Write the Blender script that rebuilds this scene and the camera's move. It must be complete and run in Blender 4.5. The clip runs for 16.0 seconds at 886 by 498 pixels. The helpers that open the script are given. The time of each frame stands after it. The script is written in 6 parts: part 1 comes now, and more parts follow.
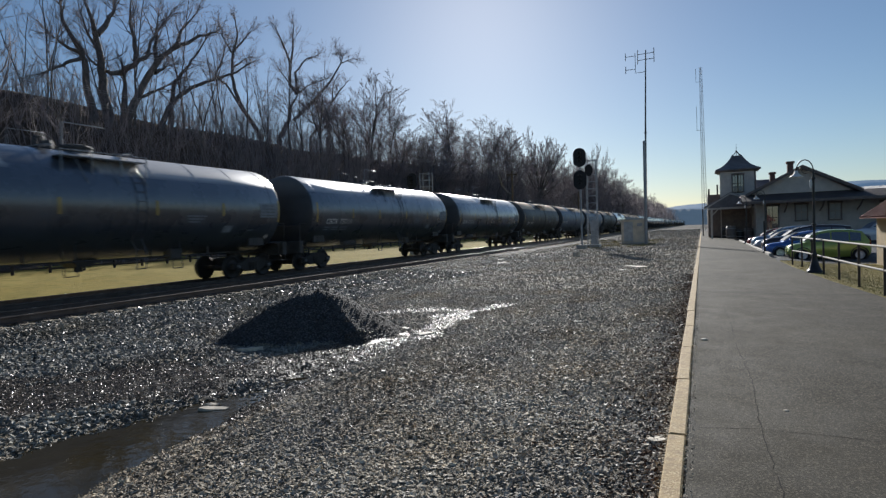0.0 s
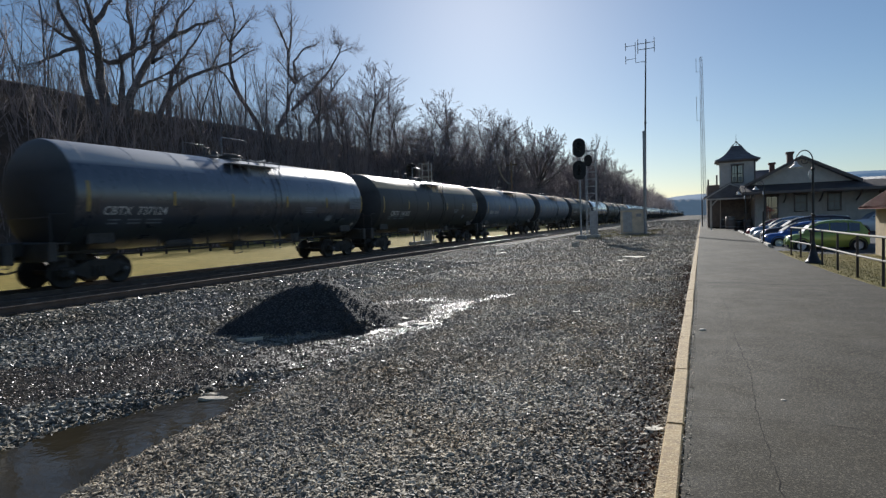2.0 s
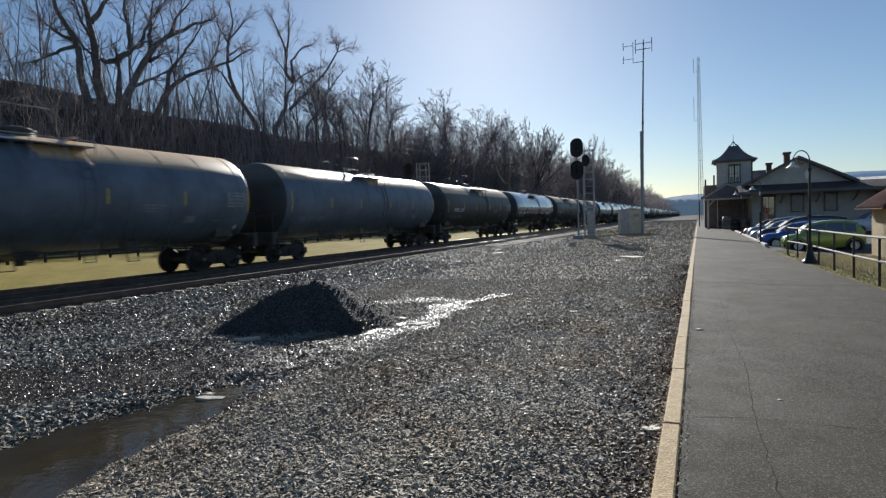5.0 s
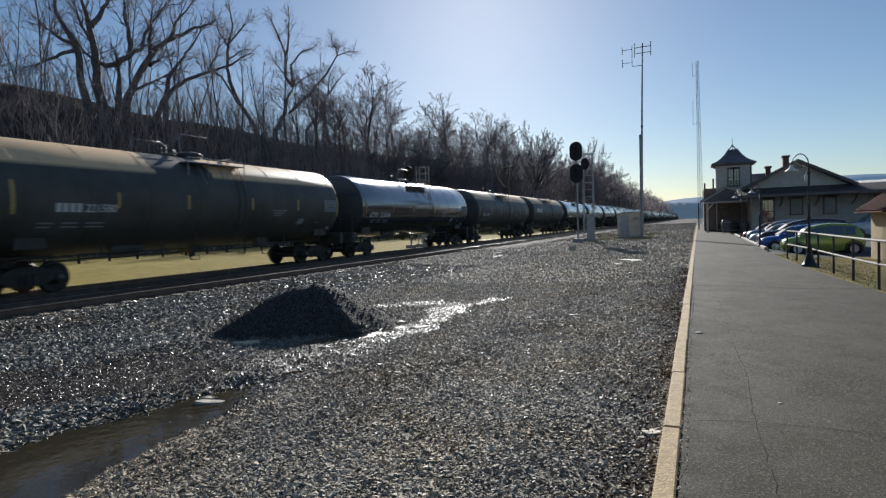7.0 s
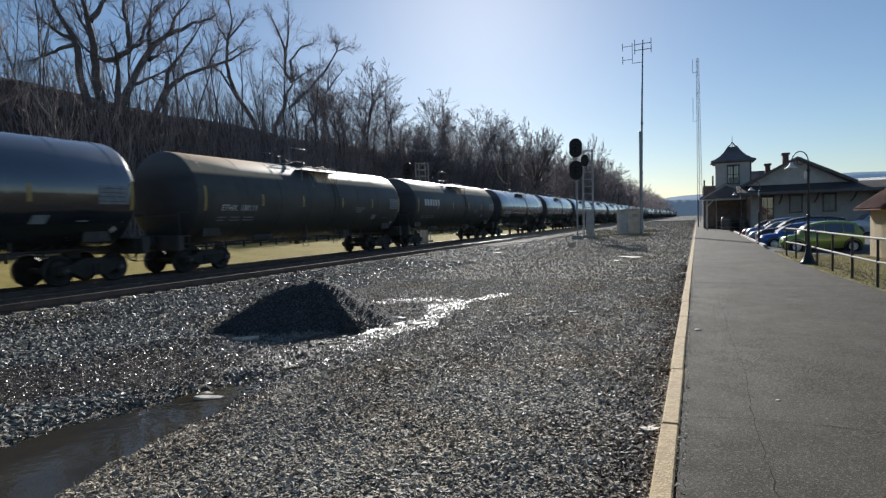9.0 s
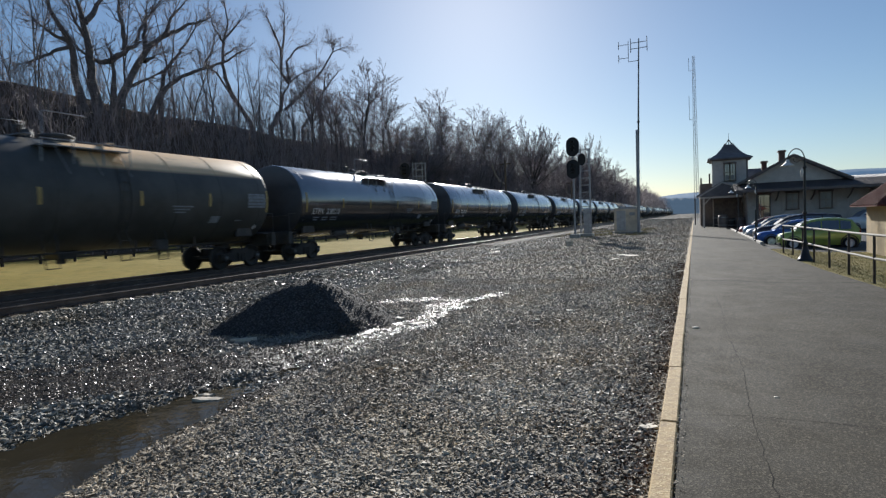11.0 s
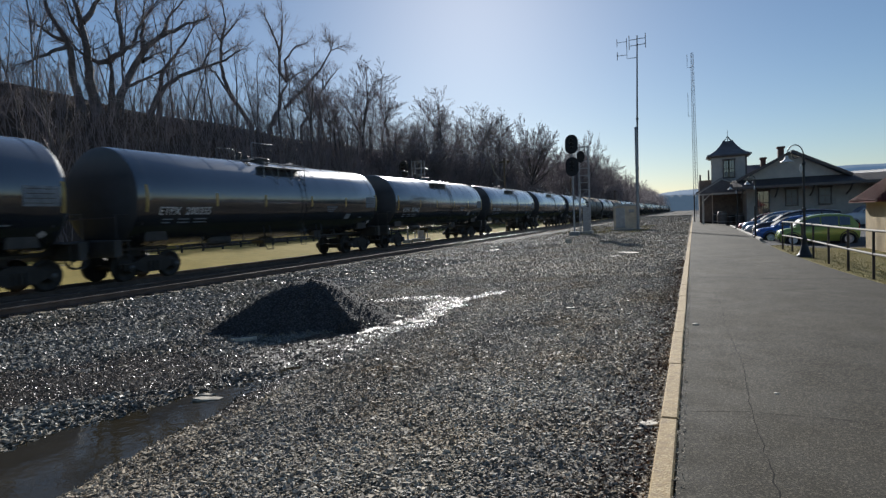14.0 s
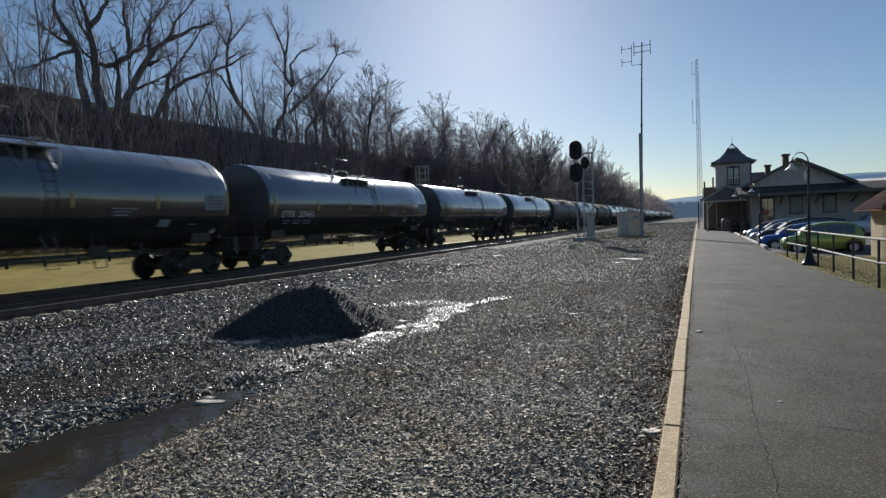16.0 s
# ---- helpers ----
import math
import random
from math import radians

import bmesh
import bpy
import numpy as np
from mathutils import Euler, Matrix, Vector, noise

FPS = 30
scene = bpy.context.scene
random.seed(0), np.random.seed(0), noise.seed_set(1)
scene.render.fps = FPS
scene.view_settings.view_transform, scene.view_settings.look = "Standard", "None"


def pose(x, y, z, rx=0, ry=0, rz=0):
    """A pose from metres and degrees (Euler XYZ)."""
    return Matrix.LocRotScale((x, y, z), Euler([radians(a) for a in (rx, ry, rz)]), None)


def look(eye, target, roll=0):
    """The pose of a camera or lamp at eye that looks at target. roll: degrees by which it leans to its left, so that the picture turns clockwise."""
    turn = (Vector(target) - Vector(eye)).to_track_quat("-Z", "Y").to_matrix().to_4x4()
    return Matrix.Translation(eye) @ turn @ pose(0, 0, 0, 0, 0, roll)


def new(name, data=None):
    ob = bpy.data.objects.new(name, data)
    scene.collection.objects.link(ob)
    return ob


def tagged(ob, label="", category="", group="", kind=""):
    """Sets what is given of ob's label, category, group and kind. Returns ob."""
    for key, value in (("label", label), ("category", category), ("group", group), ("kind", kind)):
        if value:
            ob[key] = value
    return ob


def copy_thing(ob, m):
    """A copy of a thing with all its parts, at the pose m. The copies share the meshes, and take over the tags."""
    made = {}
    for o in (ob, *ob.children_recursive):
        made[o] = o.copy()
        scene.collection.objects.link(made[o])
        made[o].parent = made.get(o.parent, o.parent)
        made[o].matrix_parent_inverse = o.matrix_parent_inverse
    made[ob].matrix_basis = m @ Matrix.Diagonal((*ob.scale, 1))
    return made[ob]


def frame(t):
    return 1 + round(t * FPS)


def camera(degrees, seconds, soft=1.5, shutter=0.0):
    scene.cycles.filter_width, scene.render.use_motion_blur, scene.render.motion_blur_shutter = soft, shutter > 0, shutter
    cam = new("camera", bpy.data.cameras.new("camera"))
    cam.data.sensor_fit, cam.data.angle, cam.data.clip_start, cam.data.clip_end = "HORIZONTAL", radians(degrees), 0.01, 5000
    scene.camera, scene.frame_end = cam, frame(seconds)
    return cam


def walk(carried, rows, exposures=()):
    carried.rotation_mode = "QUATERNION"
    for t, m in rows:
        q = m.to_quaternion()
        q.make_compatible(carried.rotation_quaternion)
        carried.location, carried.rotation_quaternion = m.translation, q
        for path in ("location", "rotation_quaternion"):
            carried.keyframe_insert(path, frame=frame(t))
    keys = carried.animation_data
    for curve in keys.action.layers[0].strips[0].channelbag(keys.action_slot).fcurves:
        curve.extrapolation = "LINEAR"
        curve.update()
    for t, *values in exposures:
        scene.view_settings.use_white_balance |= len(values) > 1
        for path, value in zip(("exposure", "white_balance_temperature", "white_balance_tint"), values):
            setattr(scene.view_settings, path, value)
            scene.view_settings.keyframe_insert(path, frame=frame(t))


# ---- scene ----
EYE = (0.0, 0.0, 1.421)
HEADINGS = (
    (0.0, 24.133, -1.674, 2.019),
    (0.5, 24.071, -1.905, 1.919),
    (1.0, 24.502, -2.191, 2.257),
    (1.5, 24.326, -2.354, 2.045),
    (2.0, 24.079, -2.628, 1.996),
    (2.5, 24.122, -2.894, 2.098),
    (3.0, 23.986, -2.930, 2.081),
    (3.5, 23.946, -2.735, 2.017),
    (4.0, 23.928, -2.686, 1.887),
    (6.5, 23.707, -2.459, 2.007),
    (7.0, 23.789, -2.325, 1.960),
    (7.5, 23.899, -2.324, 1.953),
    (8.0, 23.909, -2.411, 1.869),
    (8.5, 23.818, -2.474, 1.675),
    (9.0, 23.737, -2.683, 1.783),
    (11.5, 23.457, -2.702, 2.280),
    (12.0, 23.355, -2.678, 2.348),
    (12.5, 23.327, -2.649, 2.513),
    (13.0, 23.315, -2.610, 2.438),
    (13.5, 23.409, -2.643, 2.380),
    (14.0, 23.472, -2.886, 2.548),
    (14.5, 23.480, -2.884, 2.447),
    (15.0, 23.523, -2.592, 2.309),
    (15.5, 23.730, -2.198, 2.128),
    (16.0, 23.787, -2.380, 2.109),
)  # seconds, degrees left of the track, degrees above level, lean


def aim(yaw, pitch, lean):
    a, b = radians(yaw), radians(pitch)
    way = Vector((-math.sin(a) * math.cos(b), math.cos(a) * math.cos(b), math.sin(b)))
    return look(EYE, Vector(EYE) + way * 10, -lean)


cam = camera(74.906, 16.0, soft=1.35, shutter=0.25)
walk(cam, [(t, aim(a, b, c)) for t, a, b, c in HEADINGS], ((0.0, 0.30, 6380.0, 9.0), (1.5, 0.32, 6380.0, 9.0), (3.0, 0.48, 6380.0, 9.0), (4.2, 0.49, 6380.0, 9.0), (6.5, 0.35, 6380.0, 9.0), (7.5, 0.46, 6380.0, 9.0), (9.0, 0.49, 6380.0, 9.0), (11.5, 0.46, 6380.0, 9.0), (13.0, 0.28, 6380.0, 9.0), (14.5, 0.31, 6380.0, 9.0), (16.0, 0.28, 6380.0, 9.0)))

# ---- light ----
SUN_AZ, SUN_EL = 19.6, 22.8          # degrees left of the track and above level
world = bpy.data.worlds.new("world")
scene.world = world
world.use_nodes = True
wn = world.node_tree
sky = wn.nodes.new("ShaderNodeTexSky")
sky.sky_type, sky.sun_disc = "NISHITA", False
sky.sun_elevation, sky.sun_rotation = radians(SUN_EL), radians(-SUN_AZ)
sky.air_density, sky.dust_density, sky.ozone_density = 1.0, 0.28, 3.9
back = wn.nodes["Background"]
back.inputs[1].default_value = 0.061
wn.links.new(sky.outputs[0], back.inputs[0])
sun_data = bpy.data.lights.new("sun", "SUN")
sun_data.energy, sun_data.angle, sun_data.color = 5.0, radians(0.53), (1.0, 0.96, 0.91)
sun = new("sun", sun_data)
a, b = radians(SUN_AZ), radians(SUN_EL)
TO_SUN = Vector((-math.sin(a) * math.cos(b), math.cos(a) * math.cos(b), math.sin(b)))
sun.matrix_world = look((0, 0, 60), Vector((0, 0, 60)) - TO_SUN)

# ---- mesh tools ----
class Build:
    """Collects the points and faces of one mesh."""

    def __init__(self):
        self.v, self.f, self.smooth = [], [], []

    def add(self, verts, faces, smooth=False):
        n = len(self.v)
        self.v.extend(verts)
        self.f.extend([tuple(i + n for i in f) for f in faces])
        self.smooth.extend([smooth] * len(faces))
        return self

    def box(self, c, s, ch=0.0, turn=None):
        """A box round c with the sizes s; ch: bevelled edges; turn: a matrix."""
        hx, hy, hz = s[0] / 2, s[1] / 2, s[2] / 2
        ch = min(ch, hx * 0.45, hy * 0.45, hz * 0.45)
        pts = []
        if ch <= 0:
            pts = [Vector((x * hx, y * hy, z * hz)) for z in (-1, 1) for y in (-1, 1) for x in (-1, 1)]
            faces = [(0, 2, 3, 1), (4, 5, 7, 6), (0, 1, 5, 4), (2, 6, 7, 3), (0, 4, 6, 2), (1, 3, 7, 5)]
        else:
            for z in (-1, 1):
                for y in (-1, 1):
                    for x in (-1, 1):
                        pts += [Vector((x * hx, y * (hy - ch), z * (hz - ch))), Vector((x * (hx - ch), y * hy, z * (hz - ch))),
                                Vector((x * (hx - ch), y * (hy - ch), z * hz))]
            k = lambda x, y, z, a: 3 * (x + 2 * y + 4 * z) + a
            faces = []
            for s_ in (0, 1):
                q = [(0, 0), (1, 0), (1, 1), (0, 1)]
                fx = [k(s_, a, b, 0) for a, b in q]
                fy = [k(a, s_, b, 1) for a, b in q]
                fz = [k(a, b, s_, 2) for a, b in q]
                faces += [tuple(fx if s_ else fx[::-1]), tuple(fy[::-1] if s_ else fy), tuple(fz if s_ else fz[::-1])]
            for u in (0, 1):
                for w in (0, 1):
                    e = [(k(0, u, w, 1), k(1, u, w, 1), k(1, u, w, 2), k(0, u, w, 2)), (k(u, 0, w, 2), k(u, 1, w, 2), k(u, 1, w, 0), k(u, 0, w, 0)),
                         (k(u, w, 0, 0), k(u, w, 1, 0), k(u, w, 1, 1), k(u, w, 0, 1))]
                    faces += [f if (u + w) % 2 == 1 else f[::-1] for f in e]
            for x in (0, 1):
                for y in (0, 1):
                    for z in (0, 1):
                        f = (k(x, y, z, 0), k(x, y, z, 1), k(x, y, z, 2))
                        faces.append(f if (x + y + z) % 2 == 1 else f[::-1])
        if turn is not None:
            pts = [turn @ p for p in pts]
        return self.add([(p[0] + c[0], p[1] + c[1], p[2] + c[2]) for p in pts], faces)

    def tube(self, path, radii, n=8, caps=True, smooth=True):
        """A round bar along the points of path."""
        path = [Vector(p) for p in path]
        if not isinstance(radii, (list, tuple)):
            radii = [radii] * len(path)
        verts, faces = [], []
        d = (path[1] - path[0]).normalized()
        u = d.orthogonal().normalized()
        for i, p in enumerate(path):
            if 0 < i < len(path) - 1:
                e = ((path[i + 1] - p).normalized() + (p - path[i - 1]).normalized())
                e = e.normalized() if e.length > 1e-6 else d
            elif i:
                e = (p - path[i - 1]).normalized()
            else:
                e = d
            u = (u - e * u.dot(e))
            u = u.normalized() if u.length > 1e-6 else e.orthogonal().normalized()
            w = e.cross(u)
            for j in range(n):
                t = 2 * math.pi * j / n
                verts.append(tuple(p + (u * math.cos(t) + w * math.sin(t)) * radii[i]))
        for i in range(len(path) - 1):
            for j in range(n):
                a, b = i * n + j, i * n + (j + 1) % n
                faces.append((a, b, b + n, a + n))
        self.add(verts, faces, smooth)
        if caps:
            m = len(path) - 1
            self.add(verts[:n], [tuple(range(n))[::-1]])
            self.add(verts[m * n:], [tuple(range(n))])
        return self

    def turned(self, profile, c, axis="z", n=16, smooth=True, caps=True):
        """A body turned round an axis through c; profile: (radius, along)."""
        verts, faces = [], []
        for r, h in profile:
            for j in range(n):
                t = 2 * math.pi * (j + 0.5) / n
                x, y = r * math.cos(t), r * math.sin(t)
                p = (x, y, h) if axis == "z" else (x, h, y) if axis == "y" else (h, x, y)
                verts.append((p[0] + c[0], p[1] + c[1], p[2] + c[2]))
        flip = axis == "y"
        for i in range(len(profile) - 1):
            for j in range(n):
                a, b = i * n + j, i * n + (j + 1) % n
                f = (a, b, b + n, a + n)
                faces.append(f[::-1] if flip else f)
        self.add(verts, faces, smooth)
        lo, hi = tuple(range(n))[::-1], tuple(range(n))
        if caps and profile[0][0] > 1e-5:
            self.add(verts[:n], [hi if flip else lo])
        if caps and profile[-1][0] > 1e-5:
            self.add(verts[-n:], [lo if flip else hi])
        return self

    def prism(self, outline, lo, hi, axis="z"):
        """An outline (counter-clockwise) pushed out from lo to hi along an axis."""
        n = len(outline)
        put = {"z": lambda a, b, h: (a, b, h), "y": lambda a, b, h: (a, h, b), "x": lambda a, b, h: (h, a, b)}[axis]
        verts = [put(a, b, lo) for a, b in outline] + [put(a, b, hi) for a, b in outline]
        faces = [tuple(range(n))[::-1], tuple(range(n, 2 * n))]
        faces += [(i, (i + 1) % n, n + (i + 1) % n, n + i) for i in range(n)]
        if axis == "y":
            faces = [f[::-1] for f in faces]
        return self.add(verts, faces)

    def mesh(self, name, material):
        me = bpy.data.meshes.new(name)
        me.from_pydata(self.v, [], self.f)
        for m in material if isinstance(material, (list, tuple)) else [material]:
            me.materials.append(m)
        me.polygons.foreach_set("use_smooth", self.smooth)
        me.update()
        return me


def thing(name, label, category, m=None, group="", kind=""):
    """An Empty that carries the parts of one thing."""
    ob = new(name)
    ob.empty_display_size = 0.2
    if m is not None:
        ob.matrix_basis = m
    return tagged(ob, label, category, group, kind)


def part(name, bm, material, parent, label=""):
    ob = new(name, bm.mesh(name, material) if isinstance(bm, Build) else bm)
    ob.parent = parent
    return tagged(ob, label)


def whole(name, bm, material, label, category, group="", kind="", m=None):
    ob = new(name, bm.mesh(name, material) if isinstance(bm, Build) else bm)
    if m is not None:
        ob.matrix_basis = m
    return tagged(ob, label, category, group, kind)


def mesh_arrays(name, verts, faces, material, smooth=False):
    """A mesh out of arrays; faces all have the same number of corners."""
    me = bpy.data.meshes.new(name)
    k = faces.shape[1]
    me.vertices.add(len(verts))
    me.vertices.foreach_set("co", verts.astype(np.float32).ravel())
    me.loops.add(faces.size)
    me.loops.foreach_set("vertex_index", faces.astype(np.int32).ravel())
    me.polygons.add(len(faces))
    me.polygons.foreach_set("loop_start", np.arange(0, faces.size, k, dtype=np.int32))
    me.polygons.foreach_set("loop_total", np.full(len(faces), k, dtype=np.int32))
    me.polygons.foreach_set("use_smooth", np.full(len(faces), smooth))
    me.materials.append(material)
    me.update(calc_edges=True)
    me.validate()
    return me


# ---- materials ----
class Nodes:
    def __init__(self, name):
        self.mat = bpy.data.materials.new(name)
        self.mat.use_nodes = True
        self.t = self.mat.node_tree
        self.b = self.t.nodes["Principled BSDF"]

    def node(self, kind, **inputs):
        n = self.t.nodes.new("ShaderNode" + kind)
        for key, value in inputs.items():
            n.inputs[key.replace("_", " ")].default_value = value
        return n

    def link(self, a, b):
        self.t.links.new(a, b)

    def coords(self, kind="Object"):
        return self.node("TexCoord").outputs[kind]

    def noise(self, scale, detail=4.0, rough=0.55, at=None):
        n = self.node("TexNoise", Scale=scale, Detail=detail, Roughness=rough)
        self.link(at or self.coords(), n.inputs["Vector"])
        return n.outputs["Fac"]

    def ramp(self, fac, lo, hi, a=(0, 0, 0, 1), b=(1, 1, 1, 1)):
        r = self.t.nodes.new("ShaderNodeValToRGB")
        r.color_ramp.elements[0].position, r.color_ramp.elements[1].position = lo, hi
        r.color_ramp.elements[0].color, r.color_ramp.elements[1].color = a, b
        self.link(fac, r.inputs[0])
        return r.outputs[0]

    def mix(self, fac, a, b, blend="MIX"):
        m = self.t.nodes.new("ShaderNodeMix")
        m.data_type, m.blend_type = "RGBA", blend
        for i, x in ((0, fac), (6, a), (7, b)):
            if isinstance(x, (int, float)):
                m.inputs[i].default_value = x
            elif isinstance(x, tuple):
                m.inputs[i].default_value = x if len(x) == 4 else (*x, 1)
            else:
                self.link(x, m.inputs[i])
        return m.outputs[2]

    def bump(self, height, strength, distance):
        n = self.node("Bump", Strength=strength, Distance=distance)
        self.link(height, n.inputs["Height"])
        self.link(n.outputs[0], self.b.inputs["Normal"])

    def set(self, color=None, rough=None, metal=0.0):
        for key, x in (("Base Color", color), ("Roughness", rough), ("Metallic", metal)):
            if x is None:
                continue
            if isinstance(x, (int, float)):
                self.b.inputs[key].default_value = x
            elif isinstance(x, tuple):
                self.b.inputs[key].default_value = (*x, 1)
            else:
                self.link(x, self.b.inputs[key])
        return self.mat


def plain(name, color, rough=0.6, metal=0.0, vary=0.25, scale=3.0, grain=40.0, bump=0.15, depth=0.004, island=0.0, spec=0.5):
    """Paint, wood, metal, stone: a colour with blotches and grain, and a fine relief."""
    n = Nodes(name)
    big, fine = n.noise(scale, 5.0), n.noise(grain, 3.0)
    dark = tuple(c * (1 - vary) for c in color)
    light = tuple(min(1, c * (1 + vary)) for c in color)
    col = n.mix(n.ramp(big, 0.3, 0.7), dark, light)
    col = n.mix(n.ramp(fine, 0.35, 0.65), col, n.mix(1.0, col, (0.75, 0.75, 0.75), "MULTIPLY"))
    if island:
        g = n.t.nodes.new("ShaderNodeObjectInfo").outputs["Random"]
        col = n.mix(n.ramp(g, 0, 1, (1 - island,) * 3 + (1,), (1, 1, 1, 1)), (0, 0, 0), col)
    n.bump(fine, bump, depth)
    n.b.inputs["Specular IOR Level"].default_value = spec
    return n.set(col, n.ramp(big, 0.2, 0.8, (max(0, rough - 0.12),) * 3 + (1,), (min(1, rough + 0.12),) * 3 + (1,)), metal)


def tank_paint(name, rough, dust, dust_color=(0.30, 0.22, 0.14), base=(0.020, 0.022, 0.026), spec=0.8, top=(3.3, 3.9), coat=0.0, spill=False):
    """Black car paint with road film and, on top, a coat of dried dust."""
    n = Nodes(name)
    at = n.coords()
    sep = n.node("SeparateXYZ")
    n.link(at, sep.inputs[0])
    streak_at = n.node("Mapping", Scale=(6.0, 1.6, 0.35))
    n.link(at, streak_at.inputs[0])
    streak = n.noise(1.0, 6.0, 0.6, streak_at.outputs[0])
    blotch = n.noise(0.9, 5.0, 0.6, at)
    high = n.node("MapRange")
    n.link(sep.outputs[2], high.inputs[0])
    high.inputs[1].default_value, high.inputs[2].default_value = top
    low = n.node("MapRange")
    n.link(sep.outputs[2], low.inputs[0])
    low.inputs[1].default_value, low.inputs[2].default_value = 2.3, 1.2
    film = n.node("Math")
    film.operation = "MULTIPLY"
    n.link(high.outputs[0], film.inputs[0])
    n.link(n.ramp(streak, 0.12, 0.42, (0.45,) * 3 + (1,)), film.inputs[1])
    amount = n.node("Math")
    amount.operation = "MULTIPLY"
    n.link(film.outputs[0], amount.inputs[0])
    amount.inputs[1].default_value = dust
    if spill:       # the cargo has run down beside the manway and washed the dust away
        wavy = n.node("Math")
        wavy.operation = "MULTIPLY_ADD"
        n.link(n.noise(1.3, 4.0, 0.6, at), wavy.inputs[0])
        wavy.inputs[1].default_value = 0.7
        n.link(sep.outputs[1], wavy.inputs[2])
        edge = n.node("Math")
        edge.operation = "ADD"
        n.link(wavy.outputs[0], edge.inputs[0])
        edge.inputs[1].default_value = 1.15
        dist = n.node("Math")
        dist.operation = "ABSOLUTE"
        n.link(edge.outputs[0], dist.inputs[0])
        clear = n.node("MapRange")
        n.link(dist.outputs[0], clear.inputs[0])
        clear.inputs[1].default_value, clear.inputs[2].default_value = 1.26, 1.34
        n.link(clear.outputs[0], amount.inputs[1])
    grime = n.node("Math")
    grime.operation = "MULTIPLY"
    n.link(low.outputs[0], grime.inputs[0])
    n.link(n.ramp(streak, 0.35, 0.75, (0.05,) * 3 + (1,), (0.4,) * 3 + (1,)), grime.inputs[1])
    col = n.mix(n.ramp(blotch, 0.35, 0.7), base, tuple(c * 1.7 for c in base))
    col = n.mix(grime.outputs[0], col, (0.06, 0.05, 0.04))
    col = n.mix(amount.outputs[0], col, dust_color)
    r = n.mix(n.ramp(blotch, 0.3, 0.75), (rough * 0.8,) * 3, (rough * 1.25,) * 3)
    r = n.mix(amount.outputs[0], r, (0.46,) * 3)
    r = n.mix(grime.outputs[0], r, (0.6,) * 3)
    wave = n.noise(0.8, 2.0, 0.4, at)
    n.bump(wave, 0.12, 0.02)
    n.b.inputs["Specular IOR Level"].default_value = spec
    dull = n.node("MapRange")
    n.link(sep.outputs[2], dull.inputs[0])
    for k, x in ((1, 2.35), (2, 2.60), (3, coat * 0.12), (4, coat)):
        dull.inputs[k].default_value = x
    n.link(dull.outputs[0], n.b.inputs["Coat Weight"])
    n.b.inputs["Coat IOR"].default_value = 2.1
    n.b.inputs["Coat Roughness"].default_value = 0.10 + rough * 0.7
    return n.set(col, r)


def gravel_ground(name, tint, scale, wet=None):
    n = Nodes(name)
    at = n.coords()
    v = n.node("TexVoronoi", Scale=scale, Randomness=1.0)
    n.link(at, v.inputs["Vector"])
    v2 = n.node("TexVoronoi", Scale=scale * 2.3)
    n.link(at, v2.inputs["Vector"])
    big = n.noise(0.35, 5.0, 0.6, at)
    shade = n.mix(v.outputs["Color"], tuple(c * 0.4 for c in tint), tuple(min(1, c * 1.7) for c in tint))
    shade = n.mix(n.ramp(v.outputs["Distance"], 0.25, 0.7), shade, tuple(c * 0.35 for c in tint))
    shade = n.mix(n.ramp(big, 0.35, 0.7), shade, n.mix(1.0, shade, (0.62, 0.60, 0.58), "MULTIPLY"))
    h = n.node("Math")
    h.operation = "SUBTRACT"
    h.inputs[0].default_value = 1.0
    n.link(v.outputs["Distance"], h.inputs[1])
    n.bump(h.outputs[0], 1.0, 0.05)
    n.b.inputs["Specular IOR Level"].default_value = 0.15
    return n.set(shade, n.ramp(v2.outputs["Distance"], 0.1, 0.7, (0.7,) * 3 + (1,), (0.95,) * 3 + (1,)))


def stone_paint(name, dark, light, rough_lo, rough_hi, spec=0.5):
    """Crushed stone: every piece has a shade and a gloss of its own."""
    n = Nodes(name)
    g = n.t.nodes.new("ShaderNodeNewGeometry")
    rnd = g.outputs["Random Per Island"]
    fine = n.noise(60.0, 3.0)
    col = n.mix(n.ramp(rnd, 0.0, 1.0), dark, light)
    col = n.mix(n.ramp(fine, 0.35, 0.7), col, n.mix(1.0, col, (0.6, 0.6, 0.62), "MULTIPLY"))
    lane = n.node("Mapping", Scale=(1.0, 0.14, 1.0))
    n.link(n.coords(), lane.inputs[0])
    col = n.mix(n.ramp(n.noise(1.1, 4.0, 0.6, lane.outputs[0]), 0.44, 0.60), col, n.mix(1.0, col, (0.70, 0.70, 0.72), "MULTIPLY"))
    col = n.mix(n.ramp(n.noise(0.55, 4.0, 0.6, n.coords()), 0.42, 0.68), col, n.mix(1.0, col, (0.86, 0.74, 0.58), "MULTIPLY"))
    n.bump(fine, 0.4, 0.004)
    n.b.inputs["Specular IOR Level"].default_value = spec
    return n.set(col, n.ramp(rnd, 0.0, 1.0, (rough_lo,) * 3 + (1,), (rough_hi,) * 3 + (1,)))


